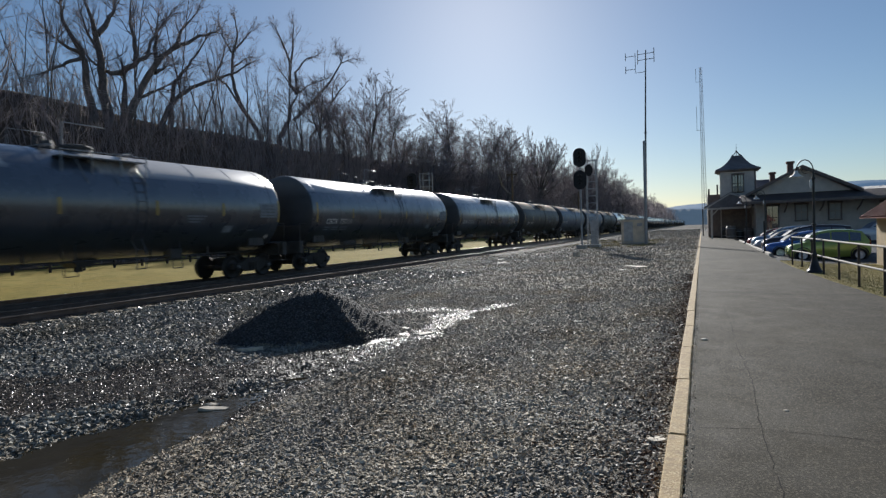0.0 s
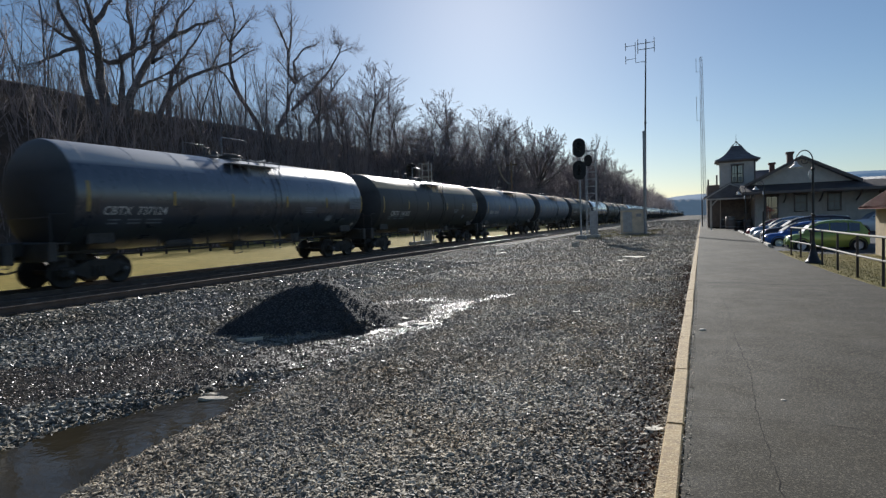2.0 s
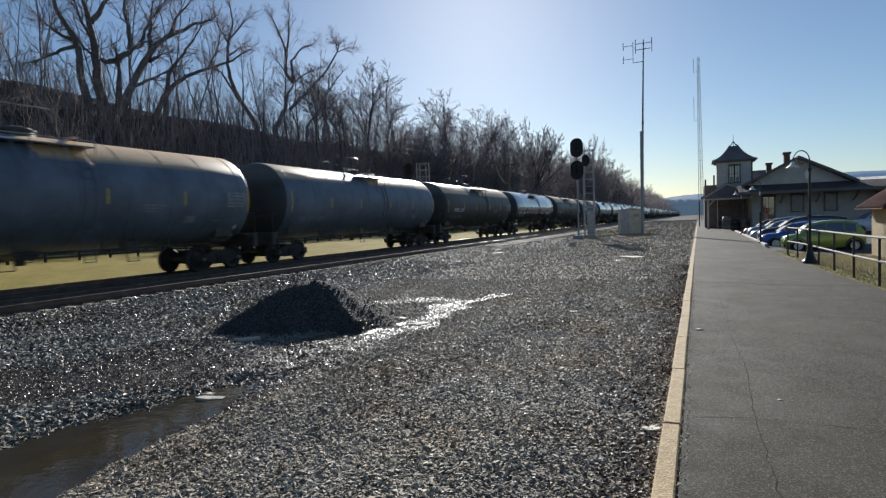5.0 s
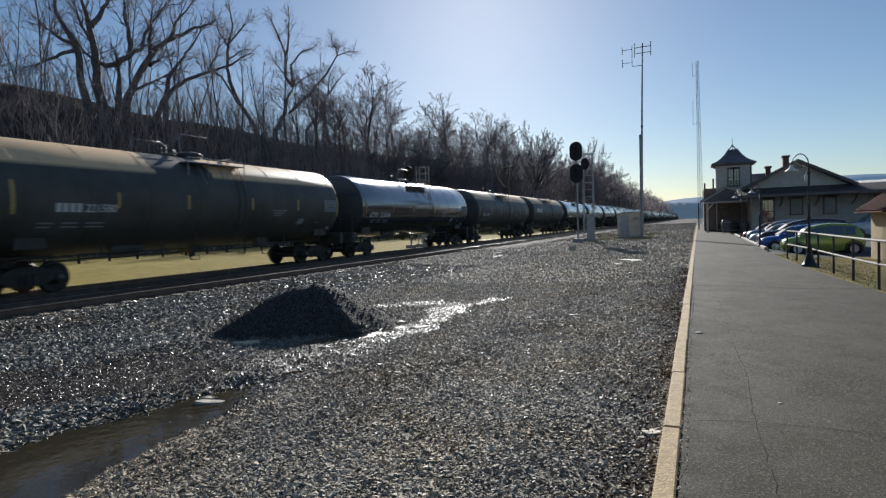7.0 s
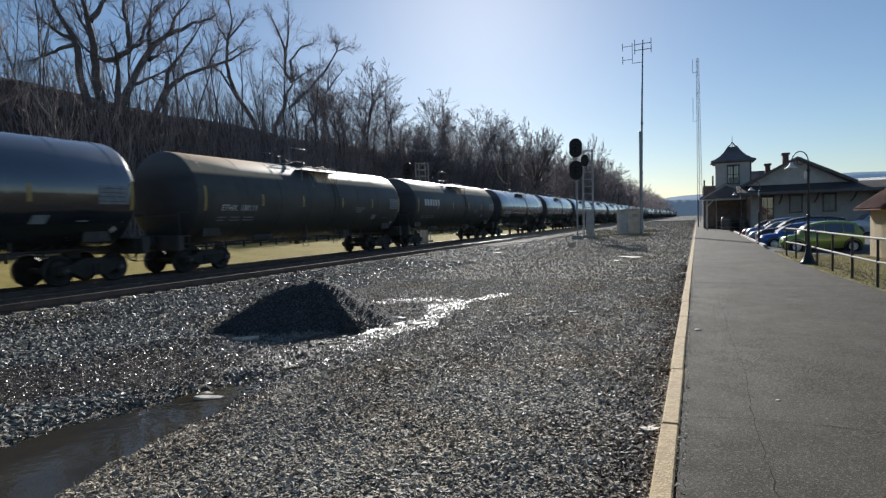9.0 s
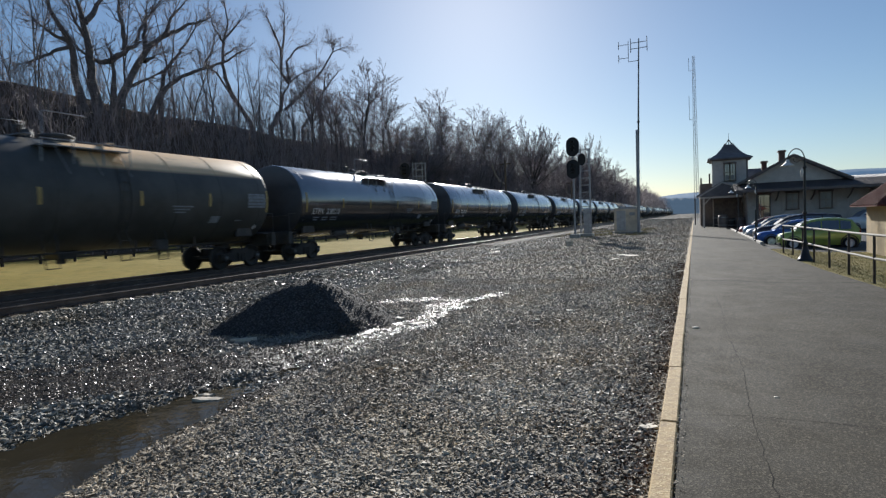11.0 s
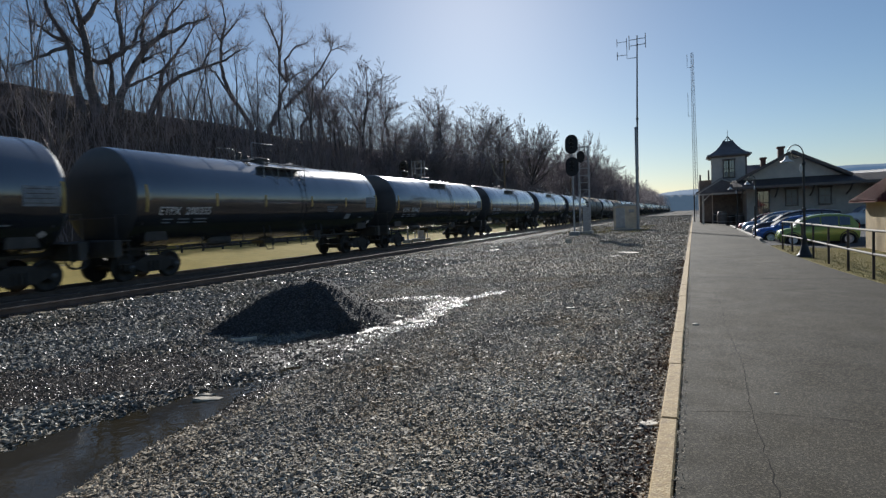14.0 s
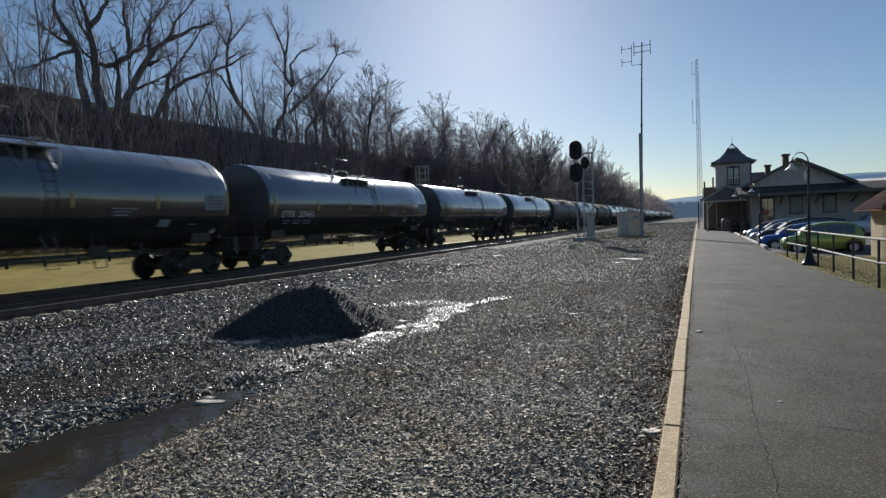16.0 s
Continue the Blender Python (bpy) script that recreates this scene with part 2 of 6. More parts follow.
def asphalt_paint(name, base):
    n = Nodes(name)
    at = n.coords()
    big, mid, fine = n.noise(0.28, 6.0, 0.6, at), n.noise(2.2, 5.0, 0.6, at), n.noise(160.0, 2.0, 0.5, at)
    v = n.node("TexVoronoi", Scale=95.0)
    n.link(at, v.inputs["Vector"])
    col = n.mix(n.ramp(big, 0.3, 0.72), tuple(c * 0.55 for c in base), tuple(c * 1.45 for c in base))
    col = n.mix(n.ramp(mid, 0.4, 0.75), col, n.mix(1.0, col, (0.8, 0.79, 0.77), "MULTIPLY"))
    col = n.mix(n.ramp(v.outputs["Color"], 0.55, 0.92), col, tuple(min(1, c * 3.2) for c in base))
    n.bump(n.mix(0.5, fine, v.outputs["Distance"]), 0.6, 0.008)
    n.b.inputs["Specular IOR Level"].default_value = 0.18
    return n.set(col, n.ramp(mid, 0.3, 0.8, (0.75,) * 3 + (1,), (0.95,) * 3 + (1,)))


def kerb_paint(name):
    n = Nodes(name)
    at = n.coords()
    big, mid = n.noise(1.1, 5.0, 0.6, at), n.noise(9.0, 5.0, 0.65, at)
    v = n.node("TexVoronoi", Scale=70.0)
    n.link(at, v.inputs["Vector"])
    col = n.mix(n.ramp(big, 0.3, 0.7), (0.31, 0.205, 0.085), (0.44, 0.305, 0.135))
    col = n.mix(n.ramp(mid, 0.45, 0.8), col, (0.18, 0.115, 0.06))
    col = n.mix(n.ramp(v.outputs["Color"], 0.55, 0.95), col, (0.55, 0.43, 0.23))
    n.bump(v.outputs["Distance"], 0.5, 0.006)
    return n.set(col, 0.8)


def grass_ground(name, a, b, c):
    n = Nodes(name)
    at = n.coords()
    big, mid, fine = n.noise(0.12, 5.0, 0.6, at), n.noise(1.3, 6.0, 0.65, at), n.noise(30.0, 4.0, 0.7, at)
    col = n.mix(n.ramp(big, 0.35, 0.65), a, b)
    col = n.mix(n.ramp(mid, 0.42, 0.75), col, c)
    col = n.mix(n.ramp(fine, 0.3, 0.7), n.mix(1.0, col, (0.5, 0.5, 0.5), "MULTIPLY"), col)
    n.bump(fine, 0.8, 0.05)
    n.b.inputs["Specular IOR Level"].default_value = 0.1
    return n.set(col, 0.95)


def glass_paint(name, tint=(0.02, 0.025, 0.03), rough=0.04, coat=1.0):
    n = Nodes(name)
    n.b.inputs["Specular IOR Level"].default_value = 1.0
    n.b.inputs["Coat Weight"].default_value = coat
    n.b.inputs["Coat IOR"].default_value = 1.7
    return n.set(n.mix(n.ramp(n.noise(2.0), 0.3, 0.7), tint, tuple(c * 1.6 for c in tint)), rough)


def water_paint(name):
    n = Nodes(name)
    at = n.coords()
    col = n.mix(n.ramp(n.noise(0.9, 4.0, 0.6, at), 0.3, 0.7), (0.024, 0.020, 0.012), (0.044, 0.036, 0.021))
    n.bump(n.noise(7.0, 3.0, 0.5, at), 0.22, 0.012)
    n.b.inputs["IOR"].default_value = 1.33
    return n.set(col, 0.04)


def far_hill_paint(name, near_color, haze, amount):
    """A far wooded ridge in winter, its airy haze painted on as a glow."""
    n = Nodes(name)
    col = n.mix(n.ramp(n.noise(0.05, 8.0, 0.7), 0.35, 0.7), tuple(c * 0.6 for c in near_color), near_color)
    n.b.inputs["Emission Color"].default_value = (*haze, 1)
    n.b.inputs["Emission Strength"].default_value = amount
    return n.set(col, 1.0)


M_GLOSS = tank_paint("gloss_black_tank", 0.13, 0.22, (0.26, 0.25, 0.23), (0.018, 0.021, 0.026), spec=1.0, coat=1.0)
M_SATIN = tank_paint("satin_black_tank", 0.28, 0.85, (0.46, 0.43, 0.40), (0.036, 0.044, 0.058), spec=0.9, top=(3.52, 3.66), coat=0.7, spill=True)
M_DUSTY = tank_paint("dusty_black_tank", 0.50, 1.0, (0.80, 0.56, 0.32), (0.060, 0.060, 0.056), spec=0.35, top=(3.45, 3.58), spill=True)
M_GREY = tank_paint("blue_grey_tank", 0.46, 1.0, (0.66, 0.46, 0.26), (0.10, 0.125, 0.16), spec=0.45, top=(3.55, 3.72), spill=True)
M_HEAD = tank_paint("dull_black_tank_end", 0.6, 0.3, (0.26, 0.25, 0.23), (0.040, 0.042, 0.046), spec=0.25)
M_FRAME = plain("grimy_black_steel", (0.065, 0.061, 0.057), 0.6, 0.0, 0.5, 2.0, 25.0)
M_TRUCK = plain("rusty_cast_steel", (0.050, 0.043, 0.037), 0.75, 0.0, 0.5, 3.0, 30.0, 0.4)
M_WHEEL = plain("worn_wheel_steel", (0.055, 0.048, 0.043), 0.55, 0.4, 0.4, 4.0, 20.0)
M_CAP = plain("bearing_cap_paint", (0.17, 0.17, 0.17), 0.5, 0.3)
M_REFLECT = plain("yellow_reflector_tape", (0.56, 0.40, 0.13), 0.45, 0.0, 0.2)
M_LETTER = plain("white_stencil_paint", (0.72, 0.72, 0.70), 0.6, 0.0, 0.15, 6.0)
M_STENCIL = plain("faded_stencil_paint", (0.26, 0.29, 0.32), 0.6, 0.0, 0.3, 6.0)
M_PLACARD = plain("placard_white", (0.70, 0.66, 0.64), 0.5, 0.0, 0.15)
M_GRATE = plain("galvanised_grating", (0.30, 0.31, 0.32), 0.45, 0.7)
M_GRAVEL = gravel_ground("grey_gravel", (0.34, 0.30, 0.23), 36.0)
M_BALLAST = gravel_ground("track_ballast", (0.13, 0.125, 0.108), 18.0)
M_STONE = stone_paint("crushed_stone", (0.17, 0.15, 0.115), (0.88, 0.78, 0.61), 0.55, 0.95, 0.30)
M_STONE_BLUE = stone_paint("crushed_ballast", (0.09, 0.087, 0.074), (0.52, 0.50, 0.43), 0.35, 0.95, 0.33)
M_STONE_WET = stone_paint("wet_stone", (0.035, 0.029, 0.020), (0.27, 0.195, 0.125), 0.22, 0.55, 0.65)
M_DEBRIS = stone_paint("dead_leaf_debris", (0.035, 0.024, 0.018), (0.20, 0.11, 0.06), 0.7, 0.95, 0.2)
M_MUD = plain("wet_mud", (0.040, 0.033, 0.022), 0.5, 0.0, 0.35, 2.0, 20.0, 0.8, 0.02, spec=0.22)
M_STONE_DARK = stone_paint("dark_crushed_stone", (0.05, 0.05, 0.05), (0.16, 0.16, 0.157), 0.7, 0.95, 0.12)
M_PILE = gravel_ground("dark_screenings", (0.13, 0.13, 0.13), 30.0)
M_ASPHALT = asphalt_paint("worn_asphalt", (0.041, 0.036, 0.026))
M_LOT = asphalt_paint("car_park_asphalt", (0.055, 0.055, 0.056))
M_TAR = plain("dark_tar", (0.022, 0.021, 0.020), 0.9, 0.0, 0.3, spec=0.08)
M_KERB = kerb_paint("buff_kerb_stone")
M_GRASS = grass_ground("winter_grass", (0.27, 0.215, 0.075), (0.34, 0.27, 0.11), (0.17, 0.165, 0.05))
M_FIELD = grass_ground("dry_field_grass", (0.38, 0.29, 0.075), (0.46, 0.36, 0.11), (0.27, 0.235, 0.06))
M_SANDY = grass_ground("sandy_track_bed", (0.36, 0.285, 0.07), (0.42, 0.34, 0.10), (0.26, 0.22, 0.06))
M_OLDTIE = plain("sun_bleached_tie", (0.27, 0.22, 0.14), 0.85, 0.0, 0.35, 2.0, 30.0, 0.5)
# Darker than M_GRAVEL: shade between stones not modelled there is in the tint.
M_GRAVEL_FAR = gravel_ground("far_gravel_shaded", (0.085, 0.074, 0.058), 9.0)
M_CABINET = plain("cream_cabinet_paint", (0.64, 0.55, 0.42), 0.7, 0.0, 0.22, 1.5)
M_LEAFLITTER = grass_ground("leaf_litter", (0.12, 0.092, 0.075), (0.16, 0.12, 0.095), (0.09, 0.075, 0.06))
M_BLADE = plain("dry_grass_blade", (0.36, 0.30, 0.10), 0.8, 0.0, 0.4, 1.5)
M_WATER = water_paint("muddy_water")
M_SLAB = plain("pale_slab", (0.60, 0.53, 0.42), 0.75, 0.0, 0.25, 5.0, 30.0, 0.4)
M_RAIL = plain("rail_steel", (0.16, 0.12, 0.10), 0.55, 0.5, 0.35)
M_RAILTOP = plain("polished_rail_head", (0.60, 0.60, 0.60), 0.22, 1.0, 0.1)
M_TIE = plain("creosoted_timber", (0.050, 0.042, 0.036), 0.85, 0.0, 0.4, 2.0, 30.0, 0.5)
M_BARK = plain("grey_brown_bark", (0.15, 0.135, 0.13), 0.9, 0.0, 0.4, 2.0, 16.0, 0.8, 0.02)
M_TWIG = plain("winter_twig", (0.27, 0.23, 0.235), 0.85, 0.0, 0.35, 0.6)
M_FENCE = plain("weathered_fence_wood", (0.16, 0.12, 0.085), 0.85, 0.0, 0.35, 2.0)
M_GALV = plain("galvanised_steel", (0.33, 0.34, 0.35), 0.45, 0.6, 0.2)
M_SILVER = plain("aluminium_paint", (0.42, 0.43, 0.44), 0.55, 0.3, 0.2)
M_BLACKIRON = plain("black_painted_iron", (0.018, 0.018, 0.019), 0.4, 0.0, 0.3)
M_BROWNIRON = plain("brown_painted_post", (0.055, 0.040, 0.030), 0.5, 0.0, 0.3)
M_PIPE = plain("pale_grey_pipe", (0.40, 0.38, 0.34), 0.75, 0.0, 0.2, spec=0.25)
M_SIGNAL = plain("matt_black_signal", (0.012, 0.012, 0.013), 0.6, 0.0, 0.3)
M_CONCRETE = plain("pale_concrete", (0.46, 0.43, 0.38), 0.85, 0.0, 0.2, 2.0, 25.0, 0.4)
M_CREAM = plain("cream_weatherboard", (0.62, 0.57, 0.50), 0.7, 0.0, 0.12, 2.0)
M_STATION = plain("grey_beige_clapboard", (0.52, 0.48, 0.43), 0.7, 0.0, 0.14, 2.0)
M_TRIM = plain("dark_brown_trim", (0.16, 0.13, 0.115), 0.6, 0.0, 0.3)
M_ROOF = plain("dark_slate_roof", (0.17, 0.16, 0.165), 0.7, 0.0, 0.35, 1.0, 12.0, 0.5, 0.01)
M_REDROOF = plain("red_brown_metal_roof", (0.15, 0.045, 0.036), 0.75, 0.0, 0.25, spec=0.2)
M_SHED = plain("tan_ribbed_siding", (0.70, 0.58, 0.40), 0.75, 0.0, 0.15, 2.0, spec=0.3)
M_BRICK = plain("chimney_brick", (0.15, 0.085, 0.068), 0.85, 0.0, 0.3, 4.0)
M_GLASS = glass_paint("dark_window_glass")
# Pale tint stands in for the sky reflected in the windscreens.
M_SCREEN_SKY = glass_paint("sky_tinted_windscreen", (0.20, 0.24, 0.28), 0.28)
M_PALEPANE = glass_paint("bright_window_glass", (0.075, 0.08, 0.085), 0.3, 0.0)
M_RUBBER = plain("black_rubber", (0.016, 0.016, 0.016), 0.8)
M_RIM = plain("alloy_wheel", (0.75, 0.76, 0.77), 0.4, 0.2)
M_LAMP = plain("lamp_lens", (0.55, 0.56, 0.58), 0.12)
M_TAIL = plain("tail_lamp_red", (0.30, 0.015, 0.012), 0.2)
M_DARKPLASTIC = plain("dark_plastic", (0.03, 0.03, 0.032), 0.5)
M_PALEROOF = plain("pale_metal_roof", (0.33, 0.31, 0.30), 0.6, 0.0, 0.2, 1.2, spec=0.3)
# Skirt roof sheet, its colour darkened for the shade of the gable.
M_SKIRT_SHADED = plain("shaded_sheet_roof", (0.10, 0.085, 0.08), 0.7, 0.0, 0.3, 1.2, spec=0.2)
M_TOWER = plain("dull_grey_steel", (0.24, 0.25, 0.26), 0.85, 0.0, 0.2, spec=0.15)
M_WHITEPAINT = plain("white_paint", (0.75, 0.75, 0.73), 0.5, 0.0, 0.1)
# Blue haze over the ridges is put in as emission.
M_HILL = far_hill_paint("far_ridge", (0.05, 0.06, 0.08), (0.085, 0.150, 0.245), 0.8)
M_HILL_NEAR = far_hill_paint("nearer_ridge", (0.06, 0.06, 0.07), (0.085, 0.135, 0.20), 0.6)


def car_paint(name, color, metal=0.3):
    n = Nodes(name)
    n.b.inputs["Coat Weight"].default_value = 1.0
    n.b.inputs["Coat Roughness"].default_value = 0.04
    col = n.mix(n.ramp(n.noise(3.0), 0.3, 0.7), tuple(c * 0.9 for c in color), color)
    return n.set(col, 0.35, metal)


# ---- the ground ----
TRAIN_X, NEAR_X = -18.13, -14.13       # centre lines of the two tracks
PLAT_Z = -0.28                         # top of the platform; the rail heads are at 0
WATER_Z = -0.535
SINK = 0.15                            # the train's track lies that much lower


def smooth(a, b, x):
    t = np.clip((x - a) / (b - a), 0, 1)
    return t * t * (3 - 2 * t)


def ripple(x, y):
    return (np.sin(x * 1.7 + y * 0.6 + 1.0) * np.sin(y * 1.3 - x * 0.4) + 0.6 * np.sin(x * 4.1 - y * 2.3) * np.sin(y * 3.7 + 0.5)
            + 0.35 * np.sin(x * 9.3 + y * 4.4) * np.sin(y * 8.1 - x * 2.2))


def pile(x, y):
    """The heap of screenings beside the ditch."""
    dx, dy = x + 6.82, y - 9.10
    u, w = dx * 0.79 + dy * 0.61, -dx * 0.61 + dy * 0.79
    turn = np.arctan2(w, u)
    r = (np.abs(u / 1.62) ** 2.3 + np.abs(w / 1.32) ** 2.3) ** (1 / 2.3) * (1 + 0.06 * np.sin(3 * turn + 1) + 0.04 * np.sin(7 * turn) + 0.02 * np.sin(13 * turn))
    slope = np.clip((1.06 - r) / 0.88, 0, 1)
    return 0.84 * slope ** 1.05 * (1 - 0.06 * smooth(0.75, 1.0, slope)) + 0.012 * slope * np.sin(u * 5.1 + w * 3.0)


def woods_edge(y):
    """Where the field ends and the wooded bank begins."""
    return np.interp(y, [-300, 0, 115, 215, 330, 600, 3000], [-52, -52, -53, -33, -25, -23.5, -23.5])


def land(x, y):
    """Height of the ground."""
    x, y = np.asarray(x, float), np.asarray(y, float)
    z = np.interp(x, [-60, -24, -21.4, -19.6, -16.7, -16.1, -15.6, -12.78, -11.45, -9.0, -7.0, -3.2, -0.3, 0.0, 3.4, 4.6, 40, 400],
                  [-0.6, -0.57, -0.55, -0.39, -0.40, -0.41, -0.40, -0.212, -0.35, -0.42, -0.43, -0.38, -0.36, -0.42, -0.42, -0.52, -0.6, -0.6])
    u = np.minimum(x - woods_edge(y), 0.0)
    z = z + np.interp(-u, [0, 3, 6, 26, 100, 400, 900], [0, 0.8, 3.0, 21.4, 33, 62, 90]) * (1 - 0.32 * smooth(130, 330, y)) * (x < -22)
    axis = -5.45 + 0.35 * np.sin(y * 0.35) + 0.03 * y + 0.30 * (1 - smooth(1.5, 4.2, y)) - 0.24 * (1 - smooth(4.5, 7.5, y))
    depth = 0.20 * (1 - smooth(3.8, 8.0, y)) + 0.05 * (1 - smooth(8, 20, y))
    width = 1.02 - 0.54 * smooth(2.0, 6.0, y)
    z = z - depth * np.exp(-((x - axis) / width) ** 2)
    z = z + 0.022 * ripple(x * 1.9 + 0.7, y * 1.9) * np.exp(-((x - axis) / 1.7) ** 2) * (1 - smooth(6.5, 9.0, y))
    bumpy = np.where((x > -12) & (x < -0.3), 0.012, np.where((x < -20), 0.05, 0.0))
    z = z + bumpy * ripple(x, y) + np.where(x < woods_edge(y) - 4, 0.6, 0.0) * np.sin(x * 0.31 + y * 0.07) * np.sin(y * 0.11)
    z = z + 0.125 * smooth(2.4, 2.85, x) * (1 - smooth(3.7, 5.5, x)) * (1 - smooth(28.0, 30.0, y)) * smooth(2.0, 7.0, y)      # the lawn meets the platform
    near = (x > -11) & (x < -4) & (y > 6.5) & (y < 13)
    return np.where(near, z + pile(x, y), z)


WET = (((-6.9, 11.8), (-5.8, 12.75), 0.30), ((-5.8, 12.75), (-4.95, 12.3), 0.22), ((-4.62, 9.1), (-5.0, 11.7), 0.36), ((-5.0, 11.7), (-4.4, 13.3), 0.20),
       ((-4.66, 9.0), (-4.64, 6.4), 0.12), ((-4.64, 6.4), (-4.75, 4.4), 0.26), ((-5.27, 8.7), (-5.85, 6.3), 0.34), ((-5.85, 6.3), (-6.9, 5.0), 0.60), ((-6.9, 5.0), (-8.4, 3.6), 0.85),
       ((-4.9, 8.6), (-5.2, 6.4), 0.30), ((-7.2, 6.1), (-8.6, 4.7), 0.22))      # wet tongues of the yard: from, to, half width


def damp(x, y):
    """Where the ground near the ditch stays wet."""
    wob = 0.12 * np.sin(y * 2.9 + x * 1.3) + 0.09 * np.sin(y * 6.1 - x * 4.7) + 0.05 * np.sin(x * 13.0 + y * 9.0)
    out = np.zeros(np.shape(x), bool)
    for (x0, y0), (x1, y1), half in WET:
        t = np.clip(((x - x0) * (x1 - x0) + (y - y0) * (y1 - y0)) / ((x1 - x0) ** 2 + (y1 - y0) ** 2), 0, 1)
        out |= np.hypot(x - x0 - t * (x1 - x0), y - y0 - t * (y1 - y0)) < half * (1 + wob * 2.2)
    return out


def spaced(*stretches):
    out = []
    for a, b, n in stretches:
        out += list(np.linspace(a, b, n, endpoint=False))
    return np.array(out + [stretches[-1][1]])


GX = spaced((-900, -150, 12), (-150, -62, 40), (-62, -43, 30), (-43, -19.6, 30), (-19.6, -12.5, 20), (-12.5, -0.3, 105), (-0.3, 6.2, 40), (6.2, 60, 20), (60, 900, 12))
GY = spaced((-300, -20, 14), (-20, 1.5, 20), (1.5, 16, 110), (16, 40, 60), (40, 120, 50), (120, 500, 50), (500, 3000, 16))
gx, gy = np.meshgrid(GX, GY)
gz = land(gx, gy)
verts = np.stack([gx, gy, gz], -1).reshape(-1, 3)
nx, ny = len(GX), len(GY)
i = (np.arange(ny - 1)[:, None] * nx + np.arange(nx - 1)[None, :]).ravel()
quads = np.stack([i, i + 1, i + nx + 1, i + nx], -1)
ground_mesh = mesh_arrays("ground", verts, quads, M_GRAVEL, True)
for m in (M_BALLAST, M_FIELD, M_LEAFLITTER, M_GRASS, M_LOT, M_PILE, M_SANDY, M_GRAVEL_FAR, M_MUD):
    ground_mesh.materials.append(m)
cx = verts[quads].mean(1)
X, Y = cx[:, 0], cx[:, 1]
kind = np.zeros(len(quads), np.int32)
wander = 0.5 * np.sin(Y * 0.5) + 0.3 * np.sin(Y * 1.7)
kind[X < -8.2 + wander] = 1
kind[(X < -9) & (Y > 40)] = 8
kind[X < -15.6] = 7
kind[X < -21.2 + wander] = 2
kind[X < woods_edge(Y) - 0.5 + wander] = 3
kind[(X >= -9) & (X < 0) & (Y > 70)] = 8
# Lot asphalt spreads over unseen ground too, to darken what the tanks reflect.
kind[X > 0] = 5
kind[(X > 0) & (X < 8.5) & (Y > 6) & (Y < 29.3)] = 4
kind[damp(X, Y) & (X > -9) & (X < -3) & (Y > 0.5)] = 9
kind[(pile(X, Y) > 0.03) & (X > -12) & (X < -3) & (Y < 14) & (Y > 6)] = 6
kind[(Y > 190) & (X > -17)] = 8
ground_mesh.polygons.foreach_set("material_index", kind)
tagged(new("ground", ground_mesh), "grey gravel yard, ballast, dry grass and a wooded bank", "ground", kind="structure")

# standing water in the ditch
wx, wy = np.linspace(-8.2, -3.6, 60), np.linspace(0.2, 7.2, 80)
water = Build()
ids = {}
for j in range(len(wy) - 1):
    for k in range(len(wx) - 1):
        xs, ys = (wx[k], wx[k + 1]), (wy[j], wy[j + 1])
        if min(float(land(a, b)) for a in xs for b in ys) < WATER_Z + 0.004:
            f = []
            for a, b in ((k, j), (k + 1, j), (k + 1, j + 1), (k, j + 1)):
                if (a, b) not in ids:
                    ids[a, b] = len(water.v)
                    water.v.append((wx[a], wy[b], WATER_Z))
                f.append(ids[a, b])
            water.f.append(tuple(f))
            water.smooth.append(True)
whole("water", water, M_WATER, "muddy brown puddle standing in the gravel ditch", "puddle", kind="structure")

# ---- platform ----
EDGE = ((2.95, 130.0), (3.0, 60.0), (3.02, 36.0), (2.95, 31.0), (2.98, 24.5), (3.22, 18.5), (3.55, 14.2), (4.2, 11.0), (5.1, 8.0), (6.0, 2.0), (6.2, -12.0))
outline = [(-0.13, 130.0), (-0.13, -12.0)] + list(EDGE[::-1])
slab = Build().prism(outline[::-1][::-1], -0.75, PLAT_Z - 0.006)
pavement = whole("pavement", slab, M_ASPHALT, "worn dark grey asphalt station platform with hairline cracks", "platform", kind="structure")


def crack(points, width, z=PLAT_Z - 0.004):
    """A thin line of tar along a wandering crack."""
    b = Build()
    rng = random.Random(len(points) * 7 + int(points[0][1] * 10))
    line = []
    for (x0, y0), (x1, y1) in zip(points, points[1:]):
        n = max(2, int(math.hypot(x1 - x0, y1 - y0) / 0.12))
        for k in range(n):
            t = k / n
            line.append((x0 + (x1 - x0) * t + rng.uniform(-1, 1) * 0.012, y0 + (y1 - y0) * t + rng.uniform(-1, 1) * 0.012))
    line.append(points[-1])
    left, right = [], []
    for k, (x, y) in enumerate(line):
        x1, y1 = line[min(k + 1, len(line) - 1)]
        x0, y0 = line[max(k - 1, 0)]
        d = math.hypot(x1 - x0, y1 - y0) or 1
        w = width * rng.uniform(0.4, 1.2) / 2
        left.append((x - (y1 - y0) / d * w, y + (x1 - x0) / d * w, z))
        right.append((x + (y1 - y0) / d * w, y - (x1 - x0) / d * w, z))
    n = len(line)
    b.add(left + right, [(k, n + k, n + k + 1, k + 1) for k in range(n - 1)])
    return b


